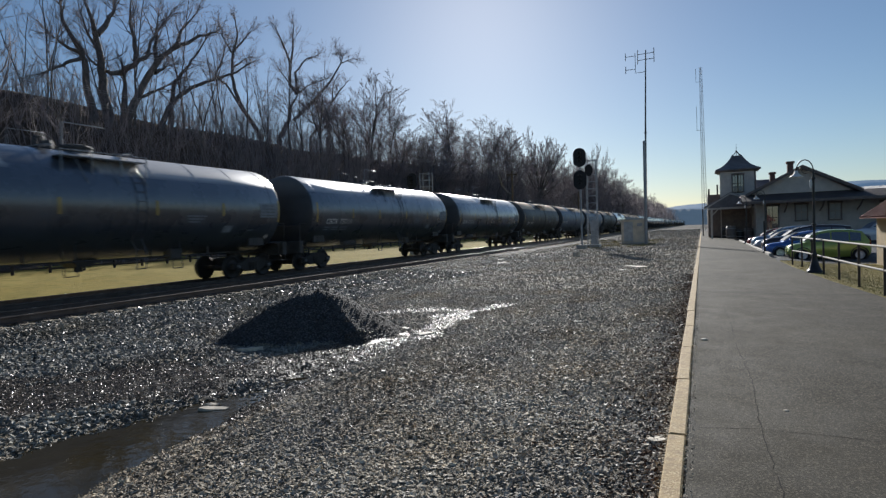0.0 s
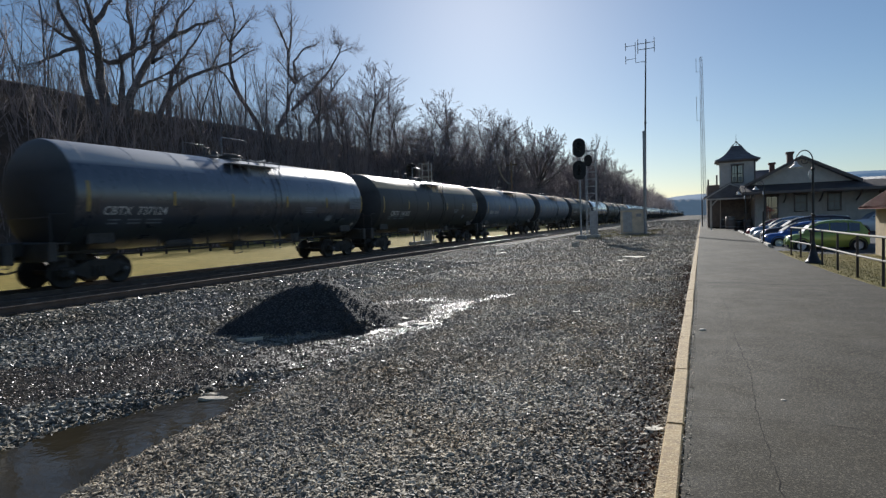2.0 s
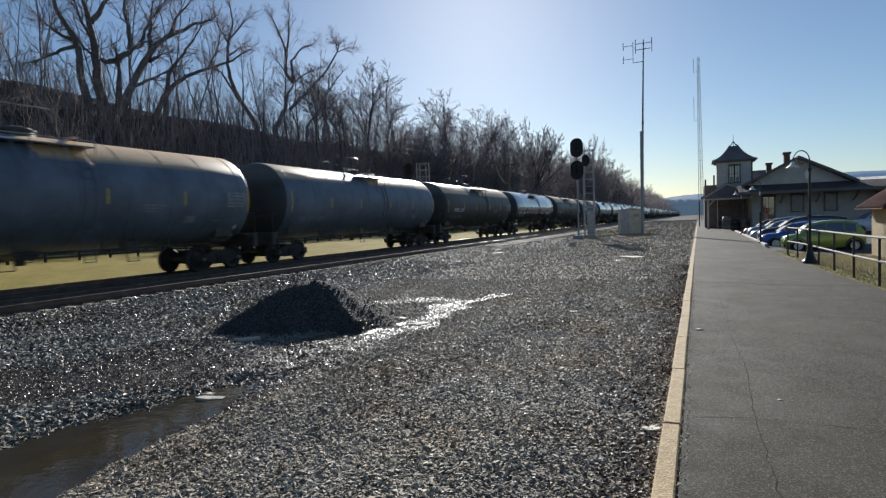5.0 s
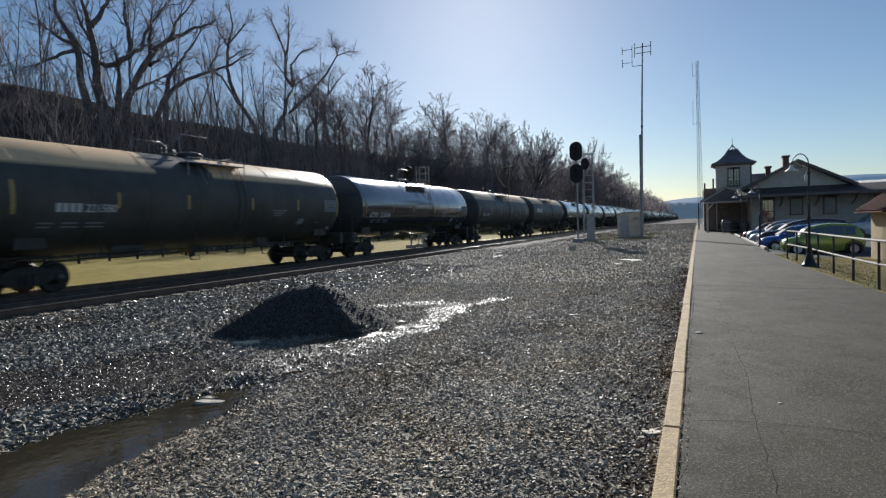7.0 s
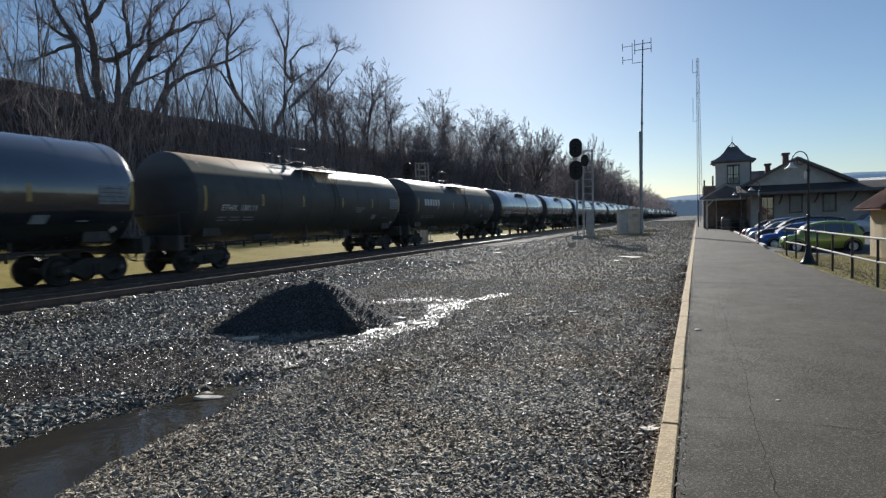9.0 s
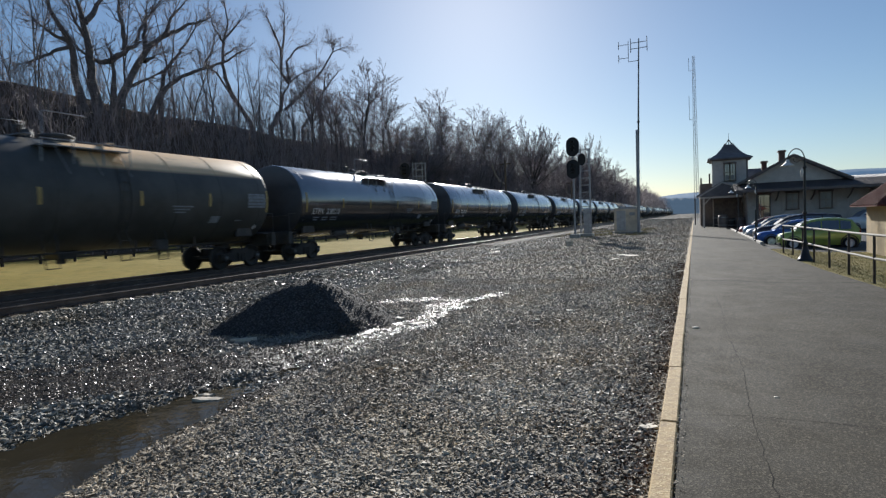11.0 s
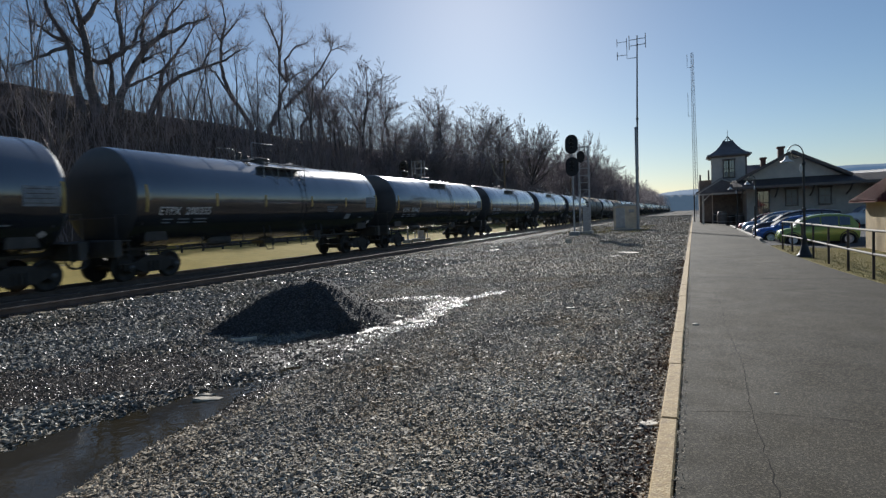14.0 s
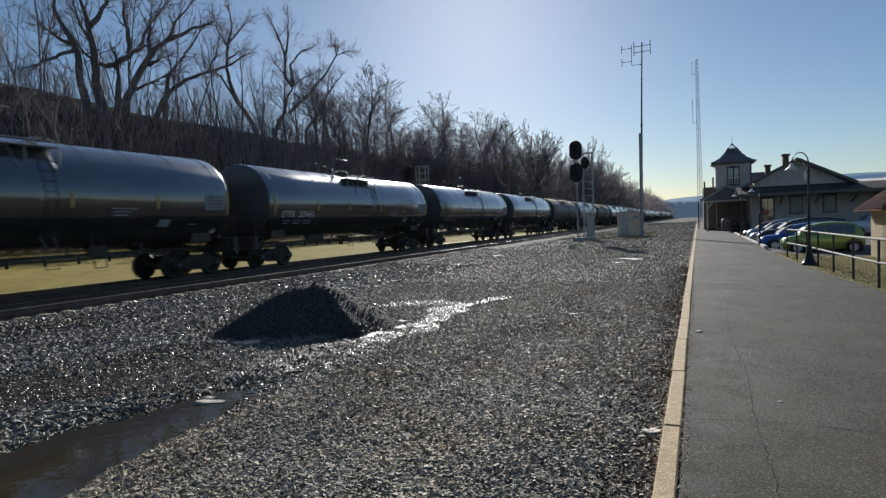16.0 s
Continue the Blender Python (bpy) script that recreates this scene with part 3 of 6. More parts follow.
for pts, w in ((((0.42, 2.5), (0.43, 4.1), (0.41, 5.35), (0.46, 7.0), (0.40, 8.8), (0.42, 10.9), (0.36, 13.0)), 0.007),
               (((-0.05, 5.22), (0.41, 5.34), (1.3, 5.3), (2.6, 5.36), (5.0, 5.3)), 0.008),
               (((-0.1, 15.7), (0.8, 15.63), (1.9, 15.2), (3.6, 15.4)), 0.07),
               (((-0.1, 33.9), (1.0, 33.5), (1.75, 33.2), (2.9, 31.9)), 0.12),
               (((1.6, 30.2), (2.3, 30.0), (3.1, 29.7)), 0.15)):
    part("crack", crack(pts, w), M_TAR, pavement)

# kerb stones, each a block of its own
kerb = thing("kerb", "buff concrete kerb stones along the platform edge", "kerb", kind="structure")
stone = Build().box((0, 0, 0), (0.135, 1.80, 0.42), 0.012).mesh("kerb_stone", M_KERB)
for k in range(-4, 70):
    ob = new("kerb_stone", stone)
    ob.parent = kerb
    ob.matrix_basis = pose(-0.215 + 0.004 * math.sin(k * 2.1) + 0.0022 * max(0, k - 6), 4.98 + 1.815 * (k - 0) - 0.9, PLAT_Z - 0.21 + 0.003 * math.sin(k * 1.3), 0, 0, 0.15 * math.sin(k * 3.7))

# ---- tracks ----
OLD_TIE = Build().box((0, 0, -0.265), (2.6, 0.23, 0.17), 0.012).mesh("tie", M_OLDTIE)
PLATE = Build()
for x in (-0.75, 0.75):
    PLATE.box((x, 0, -0.1745), (0.36, 0.19, 0.018), 0.004)
    for dx in (-0.12, 0.12):
        for dy in (-0.05, 0.05):
            PLATE.box((x + dx, dy, -0.155), (0.03, 0.03, 0.04))
PLATE = PLATE.mesh("tie_plate", M_RAIL)


def rail_bar(x, y0, y1):
    prof = [(-0.07, -0.165), (0.07, -0.165), (0.07, -0.15), (0.012, -0.13), (0.012, -0.045), (0.036, -0.035), (0.036, -0.006), (0.030, 0.0), (-0.030, 0.0),
            (-0.036, -0.006), (-0.036, -0.035), (-0.012, -0.045), (-0.012, -0.13), (-0.07, -0.15)]
    b = Build()
    b.prism([(x + a, h) for a, h in prof], y0, y1, "y")
    return b


for cx_, word in ((NEAR_X, "empty railway track nearer the platform"), (TRAIN_X, "railway track under the passing tank train")):
    track = thing("track", word + ", steel rails on dark timber ties", "railway track", kind="structure")
    if cx_ == NEAR_X:      # canted: its outer rail lies lower
        track.matrix_world = Matrix.Translation((cx_ + 0.75, 0, -0.035)) @ Matrix.Rotation(radians(-1.4), 4, "Y") @ Matrix.Translation((-cx_ - 0.75, 0, 0))
    else:
        track.matrix_world = pose(0, 0, -SINK)
    for sx in (-0.75, 0.75):
        part("rail", rail_bar(cx_ + sx, -60, 700), M_RAIL, track)
        part("rail_head", Build().box((cx_ + sx, 320, 0.001), (0.050, 760, 0.004)), M_RAILTOP, track, "polished bright running surface")
    n = 0
    for y in np.arange(1.0, 75.0, 0.5):
        ob = new("tie", OLD_TIE)
        ob.parent = track
        ob.matrix_basis = pose(cx_ + 0.03 * math.sin(y * 5.1), y, 0.004 * math.sin(y * 3.3), 0, 0, 0.6 * math.sin(y * 7.7))
        ob = new("tie_plate", PLATE)
        ob.parent = track
        ob.matrix_basis = pose(cx_, y, 0)
    rest = Build()
    for y in np.arange(75.0, 420.0, 0.5):
        rest.box((cx_, y, -0.265), (2.6, 0.23, 0.17))
    part("far_ties", rest, M_TIE, track)["kind"] = "stuff"


# ---- loose stone ----
def scatter(name, count, place, size, material, label, seed, flat=0.46, sink=0.25, level=None, tilt=0.24):
    """Angular stones, each its own closed shape, lying on the ground."""
    rng = np.random.default_rng(seed)
    p = place(rng, count)
    n = len(p)
    base = np.array([(1, 0, -0.5), (-0.55, 0.85, -0.5), (-0.5, -0.9, -0.5), (0.80, 0.05, 0.6), (-0.45, 0.66, 0.6), (-0.4, -0.7, 0.6)], float)
    tri = np.array([(3, 4, 5), (0, 1, 4), (0, 4, 3), (1, 2, 5), (1, 5, 4), (2, 0, 3), (2, 3, 5)])
    k = len(base)
    r = size[0] + (size[1] - size[0]) * rng.random(n) ** 1.6
    pts = base[None] * (1 + rng.uniform(-0.32, 0.32, (n, k, 1)))
    pts = pts * np.stack([np.ones(n) * 1.15, rng.uniform(0.5, 1.0, n), flat * rng.uniform(0.6, 1.1, n)], -1)[:, None, :]
    q = rng.normal(size=(n, 4)) * np.array([1.0, tilt, tilt, 1.0])
    q /= np.linalg.norm(q, axis=1)[:, None]
    w, x, y, z = q.T
    R = np.stack([np.stack([1 - 2 * (y * y + z * z), 2 * (x * y - z * w), 2 * (x * z + y * w)], -1), np.stack([2 * (x * y + z * w), 1 - 2 * (x * x + z * z), 2 * (y * z - x * w)], -1),
                  np.stack([2 * (x * z - y * w), 2 * (y * z + x * w), 1 - 2 * (x * x + y * y)], -1)], 1)
    pts = np.einsum("nij,nkj->nki", R, pts) * r[:, None, None]
    pts += np.stack([p[:, 0], p[:, 1], (land(p[:, 0], p[:, 1]) if level is None else level) + r * flat * (1 - 2 * sink) * 0.9], -1)[:, None, :]
    faces = (tri[None] + (np.arange(n) * k)[:, None, None]).reshape(-1, 3)
    return tagged(new(name, mesh_arrays(name, pts.reshape(-1, 3), faces, material)), label, "gravel", kind="stuff")


def inside(x0, x1, y0, y1, keep=None):
    def place(rng, count):
        p = np.stack([rng.uniform(x0, x1, count), rng.uniform(y0, y1, count)], -1)
        p = p[land(p[:, 0], p[:, 1]) > WATER_Z - 0.03]
        return p[keep(p[:, 0], p[:, 1])] if keep else p
    return place


def dry(x, y):
    return ~damp(x, y) & (pile(x, y) < 0.02)


def stretch_left(x, y):
    return dry(x, y) & (x > -1.95 * y - 0.3)


scatter("gravel", 60000, inside(-5.2, -0.30, 2.0, 9.0, dry), (0.008, 0.026), M_STONE, "grey crushed stone covering the yard beside the platform", 1, flat=0.36)
scatter("gravel", 15000, inside(-4.6, -0.32, 2.0, 10.0, dry), (0.018, 0.040), M_STONE, "flat pale flakes of crushed stone in the yard", 21, flat=0.26)
scatter("gravel", 40000, inside(-9.5, -0.32, 9.0, 17.0, dry), (0.013, 0.034), M_STONE, "grey crushed stone covering the yard beside the platform", 2)
scatter("gravel", 22000, inside(-13.0, -0.34, 17.0, 36.0), (0.022, 0.050), M_STONE, "grey crushed stone covering the yard beside the platform", 3)
scatter("ballast", 20000, inside(-9.4, -4.8, 2.4, 9.0, stretch_left), (0.018, 0.044), M_STONE_BLUE, "blue-grey ballast stones on the slope to the track", 4)
scatter("gravel", 14000, inside(-12.0, -0.36, 36.0, 75.0), (0.03, 0.07), M_STONE, "grey crushed stone covering the yard beside the platform", 8)
scatter("gravel", 9000, inside(-12.0, -0.36, 75.0, 190.0), (0.05, 0.13), M_STONE, "grey crushed stone covering the yard beside the platform", 18)
scatter("screenings", 9000, inside(-10.5, -4.0, 7.0, 13.0, lambda x, y: pile(x, y) > 0.02), (0.012, 0.032), M_STONE_DARK, "dark crushed stone of the heap", 9)
scatter("ballast", 24000, inside(-12.6, -9.0, 3.5, 24.0, stretch_left), (0.025, 0.055), M_STONE_BLUE, "blue-grey ballast stones on the slope to the track", 5)
scatter("ballast", 9000, inside(-15.5, -12.4, 4.5, 24.0), (0.025, 0.05), M_STONE_BLUE, "blue-grey ballast stones between the tracks", 6)
scatter("wet_gravel", 170000, inside(-10.2, -3.8, 1.8, 14.0, damp), (0.007, 0.020), M_STONE_WET, "wet glistening stones along the edge of the puddle", 7, tilt=0.17)
scatter("debris", 13000, lambda rng, n: np.stack([-0.31 - rng.exponential(0.22, n), rng.uniform(2.0, 22.0, n)], -1), (0.010, 0.030), M_DEBRIS, "dark brown dead leaves and dirt gathered along the kerb", 23, flat=0.22, sink=0.1)
scatter("grit", 2600, lambda rng, n: np.stack([rng.uniform(-0.146, -0.085, n) + 0.004 * np.sin(np.arange(n)), rng.uniform(2.0, 16.0, n)], -1), (0.006, 0.016), M_STONE, "grit along the joint between kerb and asphalt", 10, level=PLAT_Z - 0.012)


# ---- the tank train ----
RADIUS, AXIS_Z, HALF, PITCH = 1.73, 2.63, 8.15, 17.72


def words(text, size):
    """A flat mesh of lettering in the built-in font, centred on its width."""
    curve = bpy.data.curves.new("text", "FONT")
    curve.body, curve.size, curve.shear, curve.offset = text, size, 0.12, 0.006
    curve.resolution_u = 3
    ob = new("text", curve)
    bpy.context.view_layer.update()
    me = bpy.data.meshes.new_from_object(ob.evaluated_get(bpy.context.evaluated_depsgraph_get()))
    v = [tuple(p.co) for p in me.vertices]
    f = [tuple(p.vertices) for p in me.polygons]
    bpy.data.objects.remove(ob)
    bpy.data.curves.remove(curve)
    bpy.data.meshes.remove(me)
    return v, f


def on_shell(flat_v, faces, y0, z0, proud=0.012, b=None):
    """Bend flat work round the side of the tank that faces the platform."""
    a0 = math.asin((z0 - AXIS_Z) / RADIUS)
    r = RADIUS + proud
    out = []
    for x, y, *_ in flat_v:
        a = a0 + y / RADIUS
        out.append((r * math.cos(a), y0 + x, AXIS_Z + r * math.sin(a)))
    b = b or Build()
    b.add(out, faces)
    return b


def patch(y0, z0, w, h, proud=0.008, b=None, lean=0.0):
    n = max(2, int(h / 0.08) + 1)
    v, f = [], []
    for k in range(n + 1):
        t = h * (k / n - 0.5)
        v += [(-w / 2 + lean * t, t), (w / 2 + lean * t, t)]
    f = [(2 * k, 2 * k + 1, 2 * k + 3, 2 * k + 2) for k in range(n)]
    return on_shell(v, f, y0, z0, proud, b)


def shell_mesh(name, material):
    """The tank: a long cylinder with dished heads."""
    prof = []
    for k in range(11):
        a = math.pi / 2 * k / 10
        prof.append((RADIUS * math.sin(a) ** 0.8, -HALF + 0.55 * (1 - math.cos(a))))
    prof = prof + [(RADIUS, y) for y in (-5.0, -2.5, 0.0, 2.5, 5.0)] + [(r, -h) for r, h in prof[::-1]]
    b = Build().turned(prof, (0, 0, AXIS_Z), "y", 44)
    me = b.mesh(name, material)
    me.materials.append(M_HEAD)
    for p in me.polygons:
        if abs(p.center.y) > HALF - 0.50:
            p.material_index = 1
    return me


def truck_parts(y0, car, first):
    """One bogie with its two wheel sets."""
    truck = new("truck")
    truck.parent = car
    truck.empty_display_size = 0.2
    truck.matrix_basis = pose(0, y0, -SINK)
    tagged(truck, "cast steel bogie with two wheel sets")
    for sx in (-1, 1):
        b = Build()
        side = [(-1.12, 0.36), (-1.12, 0.60), (-0.70, 0.62), (-0.30, 0.80), (0.30, 0.80), (0.70, 0.62), (1.12, 0.60), (1.12, 0.36), (0.72, 0.40), (0.40, 0.26), (-0.40, 0.26), (-0.72, 0.40)]
        b.prism(side, sx * 0.98 - 0.08, sx * 0.98 + 0.08, "x")
        for dy in (-0.17, 0.0, 0.17):
            b.turned([(0.07, 0.30), (0.07, 0.62)], (sx * 1.075, dy, 0), "z", 8)
        for dy in (-0.89, 0.89):
            b.turned([(0.15, -0.11), (0.15, 0.11)], (sx * 1.0, dy, 0.457), "x", 12)
        part("side_frame", b, M_TRUCK, truck)
        for dy in (-0.89, 0.89):
            c = Build().turned([(0.0, sx * 0.10), (0.06, sx * 0.10), (0.075, sx * 0.06), (0.075, sx * 0.0)][::1 if sx < 0 else -1], (sx * 1.06, dy, 0.457), "x", 10)
            part("bearing_cap", c, M_CAP, truck)
    b = Build().box((0, 0, 0.60), (2.1, 0.42, 0.40), 0.03)
    b.turned([(0.28, 0.70), (0.28, 1.06)], (0, 0, 0), "z", 12)
    for dy in (-0.42, 0.42):
        b.box((0, dy, 0.42), (1.7, 0.12, 0.28), 0.02)
        for sx in (-1, 1):
            b.box((sx * 0.75, dy * 1.06, 0.42), (0.09, 0.07, 0.30), 0.01)
    part("bolster", b, M_TRUCK, truck)
    for dy in (-0.89, 0.89):
        w = Build()
        for sx in (-1, 1):
            prof = [(0.16, -0.06), (0.19, -0.02), (0.37, -0.02), (0.40, -0.055), (0.457, -0.055), (0.457, 0.06), (0.485, 0.075), (0.40, 0.085), (0.16, 0.07)]
            prof = [(r, -sx * h) for r, h in prof]
            w.turned(prof if sx < 0 else prof[::-1], (sx * 0.745, 0, 0), "x", 18)
            for k in range(3):
                a = 2 * math.pi * k / 3
                w.box((sx * 0.80, 0.27 * math.cos(a), 0.27 * math.sin(a)), (0.012, 0.06, 0.06), 0.0, Matrix.Rotation(a, 3, "X"))
        w.turned([(0.08, -0.98), (0.085, 0), (0.08, 0.98)], (0, 0, 0), "x", 10)
        ob = part("wheelset", w, M_WHEEL, truck)
        ob.matrix_basis = pose(0, dy, 0.457)
    return truck


def bar_rows(rows, b=None):
    for y, z, w, h in rows:
        b = patch(y, z, w, h, 0.007, b)
    return b


def tank_car(kind):
    """kind: gloss, satin, dusty, grey. Origin on the rail head under the middle; +x faces the platform."""
    paint, bands, look_of = {"gloss": (M_GLOSS, 10, "glossy black"), "satin": (M_SATIN, 9, "satin black"), "dusty": (M_DUSTY, 8, "dusty black, brown-topped"), "grey": (M_GREY, 10, "blue-grey weathered")}[kind]
    car = thing("tank_car", look_of + " railway tank car rolling on its track", "tank car", group="tank cars of the train")
    part("tank", shell_mesh("tank_" + kind, paint), paint, car)
    for y in np.linspace(-HALF + 0.95, HALF - 0.95, bands):
        part("jacket_band", Build().turned([(RADIUS - 0.01, -0.045), (RADIUS + 0.009, -0.025), (RADIUS + 0.009, 0.025), (RADIUS - 0.01, 0.045)], (0, y, AXIS_Z), "y", 44, False), paint, car)
    # top fittings
    b = Build().turned([(0.48, 4.2), (0.48, 4.50), (0.44, 4.55), (0.25, 4.60), (0.0, 4.60)], (0, 0.1, 0), "z", 20)
    b.turned([(0.52, 4.46), (0.52, 4.50)], (0, 0.1, 0), "z", 20)
    for k in range(8):
        a = 2 * math.pi * k / 8
        b.turned([(0.03, 4.44), (0.03, 4.58)], (0.47 * math.cos(a), 0.1 + 0.47 * math.sin(a), 0), "z", 6)
    part("manway_housing", b, M_FRAME, car)
    b = Build().turned([(0.14, 4.3), (0.14, 4.55), (0.10, 4.62), (0.0, 4.62)], (0.1, -0.80, 0), "z", 12)
    part("safety_valve", b, M_FRAME, car)
    b = Build().tube([(-0.3, -0.95, 4.3), (-0.3, -0.95, 4.75), (-0.3, -0.72, 4.80), (-0.3, -0.72, 4.4)], 0.05, 8)
    b.turned([(0.11, 4.28), (0.11, 4.36)], (-0.3, -0.95, 0), "z", 10)
    part("vapour_valve", b, M_FRAME, car)
    plat = new("top_platform")
    plat.parent = car
    tagged(plat, "open steel walkway with handrails round the manway")
    for sx in (-1, 1):
        part("grating", Build().box((sx * 1.24, 0.1, 4.03), (0.42, 2.8, 0.035), 0.006), M_GRATE, plat)
        r = Build()
        for y in (-1.3, -0.37, 0.57, 1.5):
            r.tube([(sx * 1.46, y, 3.50), (sx * 1.46, y, 4.20)], 0.020, 6)
        for z in (4.02, 4.20):
            r.tube([(sx * 1.46, -1.3, z), (sx * 1.46, 1.5, z)], 0.018, 6)
        for y in (-0.9, 0.1, 1.1):
            r.tube([(sx * 1.44, y, 4.02), (sx * 1.62, y + 0.3, 3.22)], 0.014, 5)
        part("toe_rail", r, M_GRATE, plat, "galvanised toe rail")
    for y in (-1.2, 1.4):
        part("grating", Build().box((0, y, 4.39), (1.6, 0.22, 0.035), 0.006), M_GRATE, plat)
    r = Build()
    r.tube([(0.0, -0.30, 4.30), (0.0, -0.30, 5.22), (0.0, -0.22, 5.28), (0.0, 1.05, 5.28), (0.0, 1.12, 5.25)], 0.021, 7)
    part("handrail", r, M_GALV, plat, "bright galvanised handrail")
    r = Build().tube([(-1.2, -0.1, 4.1), (-1.2, -0.1, 5.08), (-1.2, -1.2, 5.08), (-1.2, -1.2, 4.1)], 0.015, 6)
    part("handrail", r, M_GALV, plat, "bright galvanised handrail")
    # ladder on each side
    for sx in (-1, 1):
        lad = Build()
        for dy in (0.9, 1.25):
            pts = [(sx * 1.20, dy, 4.27)]
            for k in range(7):
                a = radians(62 - k * 17)
                pts.append((sx * (RADIUS + 0.035) * math.cos(a), dy, AXIS_Z + (RADIUS + 0.035) * math.sin(a)))
            pts += [(sx * 1.56, dy, 1.2), (sx * 1.53, dy, 0.55)]
            lad.tube(pts, 0.015, 5)
        for k in range(12):
            z = 0.58 + k * 0.31
            a = (z - AXIS_Z) / (RADIUS + 0.035)
            x = (RADIUS + 0.035) * math.sqrt(max(0.2, 1 - a * a)) if z > 2.2 else 1.55
            lad.tube([(sx * x, 0.9, z), (sx * x, 1.25, z)], 0.011, 5)
        part("ladder", lad, paint, car)
    # underframe
    for s in (-1, 1):
        b = Build().box((0, s * 7.05, 1.05), (0.62, 3.2, 0.42), 0.03)
        b.box((0, s * 6.7, 1.30), (2.55, 0.34, 0.34), 0.03)
        for sx in (-1, 1):
            b.prism([(s * 6.7 - 0.45, 1.15), (s * 6.7 + 0.45, 1.15), (s * 6.7 + 0.30, 2.0), (s * 6.7 - 0.30, 2.0)], sx * 1.22 - 0.05, sx * 1.22 + 0.05, "x")
        b.box((0, s * 8.28, 0.96), (2.9, 0.26, 0.56), 0.03)
        b.box((0, s * 8.05, 1.20), (2.7, 0.60, 0.035), 0.006)
        part("stub_sill", b, M_FRAME, car)
        r = Build()
        for sx in (-1, 1):
            r.tube([(sx * 1.40, s * 8.30, 1.1), (sx * 1.40, s * 8.30, 2.05), (sx * 1.40, s * 7.55, 2.05), (sx * 1.50, s * 7.4, 1.7)], 0.02, 6)
            r.tube([(sx * 1.40, s * 8.30, 1.0), (sx * 1.42, s * 8.30, 0.45), (sx * 1.42, s * 7.9, 0.45), (sx * 1.40, s * 7.9, 1.15)], 0.02, 6)
        r.tube([(-1.4, s * 8.32, 1.95), (1.4, s * 8.32, 1.95)], 0.02, 6)
        part("end_rail", r, M_FRAME, car)
        c = Build().box((0, s * 8.42, 0.86), (0.22, 0.42, 0.22), 0.03)
        c.box((0.03, s * 8.72, 0.86), (0.30, 0.26, 0.30), 0.05)
        c.tube([(0.25, s * 8.35, 0.9), (0.30, s * 8.55, 0.45), (0.20, s * 8.82, 0.40)], 0.035, 6)
        part("coupler", c, M_TRUCK, car)
    # rods, reservoirs and the outlet below the tank
    b = Build()
    for sx in (-1, 1):
        b.tube([(sx * 0.95, -5.2, 0.92), (sx * 0.95, 5.2, 0.92)], 0.028, 6)
        for y in (-4.4, -2.2, 1.9, 4.4):
            b.box((sx * 0.95, y, 1.13), (0.05, 0.06, 0.46), 0.01)
    part("brake_pipe", b, M_FRAME, car)
    b = Build().turned([(0.0, -0.6), (0.16, -0.55), (0.20, -0.45), (0.20, 0.45), (0.16, 0.55), (0.0, 0.6)], (0.75, -3.4, 1.02), "y", 14)
    b.box((0.75, -3.4, 1.28), (0.08, 0.7, 0.24), 0.01)
    part("air_reservoir", b, M_FRAME, car)
    b = Build().box((0.85, 2.9, 1.0), (0.35, 0.55, 0.36), 0.03)
    b.box((0.85, 2.9, 1.28), (0.08, 0.30, 0.30), 0.01)
    part("brake_valve", b, M_FRAME, car)
    b = Build().prism([(-0.75, 1.30), (-0.22, 0.72), (0.22, 0.72), (0.75, 1.30)], -0.35, 0.35, "x")
    b.turned([(0.13, 0.56), (0.13, 0.74)], (0, 0, 0), "z", 12)
    part("outlet_skid", b, M_FRAME, car)
    for y in (-1.15, 2.6):
        r = Build().tube([(1.3, y - 0.2, 1.5), (1.42, y - 0.2, 0.5), (1.42, y + 0.2, 0.5), (1.3, y + 0.2, 1.5)], 0.02, 5)
        part("stirrup", r, M_FRAME, car)
    # reflectors and stencils on the platform side
    for y, z, h in ((-7.40, 2.62, 0.92), (-4.3, 2.61, 0.48), (-1.55, 2.61, 0.48), (1.70, 2.61, 0.48), (4.65, 2.61, 0.48), (7.80, 2.60, 0.90)):
        part("reflector", patch(y * 0.985 - 0.05, z - 0.06, 0.10, h), M_REFLECT, car, "yellow reflective strip")
    part("data_panel", patch(7.02, 2.56, 1.0, 0.56), M_STENCIL, car, "faded stencilled data panel")
    for k in range(4):
        part("stencil", patch(7.02 - 0.03 * k, 2.76 - 0.13 * k, 0.86 - 0.08 * (k % 2), 0.018, 0.016), M_FRAME, car)
    for y, z, w in ((3.3, 2.30, 0.9), (3.25, 2.20, 0.7), (3.2, 2.10, 0.5), (-6.45, 1.86, 0.45), (-5.75, 1.86, 0.5), (-5.0, 1.86, 0.6), (-6.5, 1.75, 0.35), (-5.75, 1.75, 0.5), (-5.0, 1.75, 0.6), (6.1, 1.78, 0.35)):
        part("stencil", patch(y, z, w, 0.05), M_STENCIL, car)
    part("notice", patch(4.85, 1.83, 0.45, 0.28, 0.008, None, 0.3), M_STENCIL, car)
    d = on_shell([(-0.14, 0), (0, -0.14), (0.14, 0), (0, 0.14)], [(0, 1, 2, 3)], 7.17, 1.52, 0.03)
    part("placard", d, M_PLACARD, car, "white diamond hazard placard")
    truck_parts(-6.7, car, True)
    truck_parts(6.7, car, False)
    return car


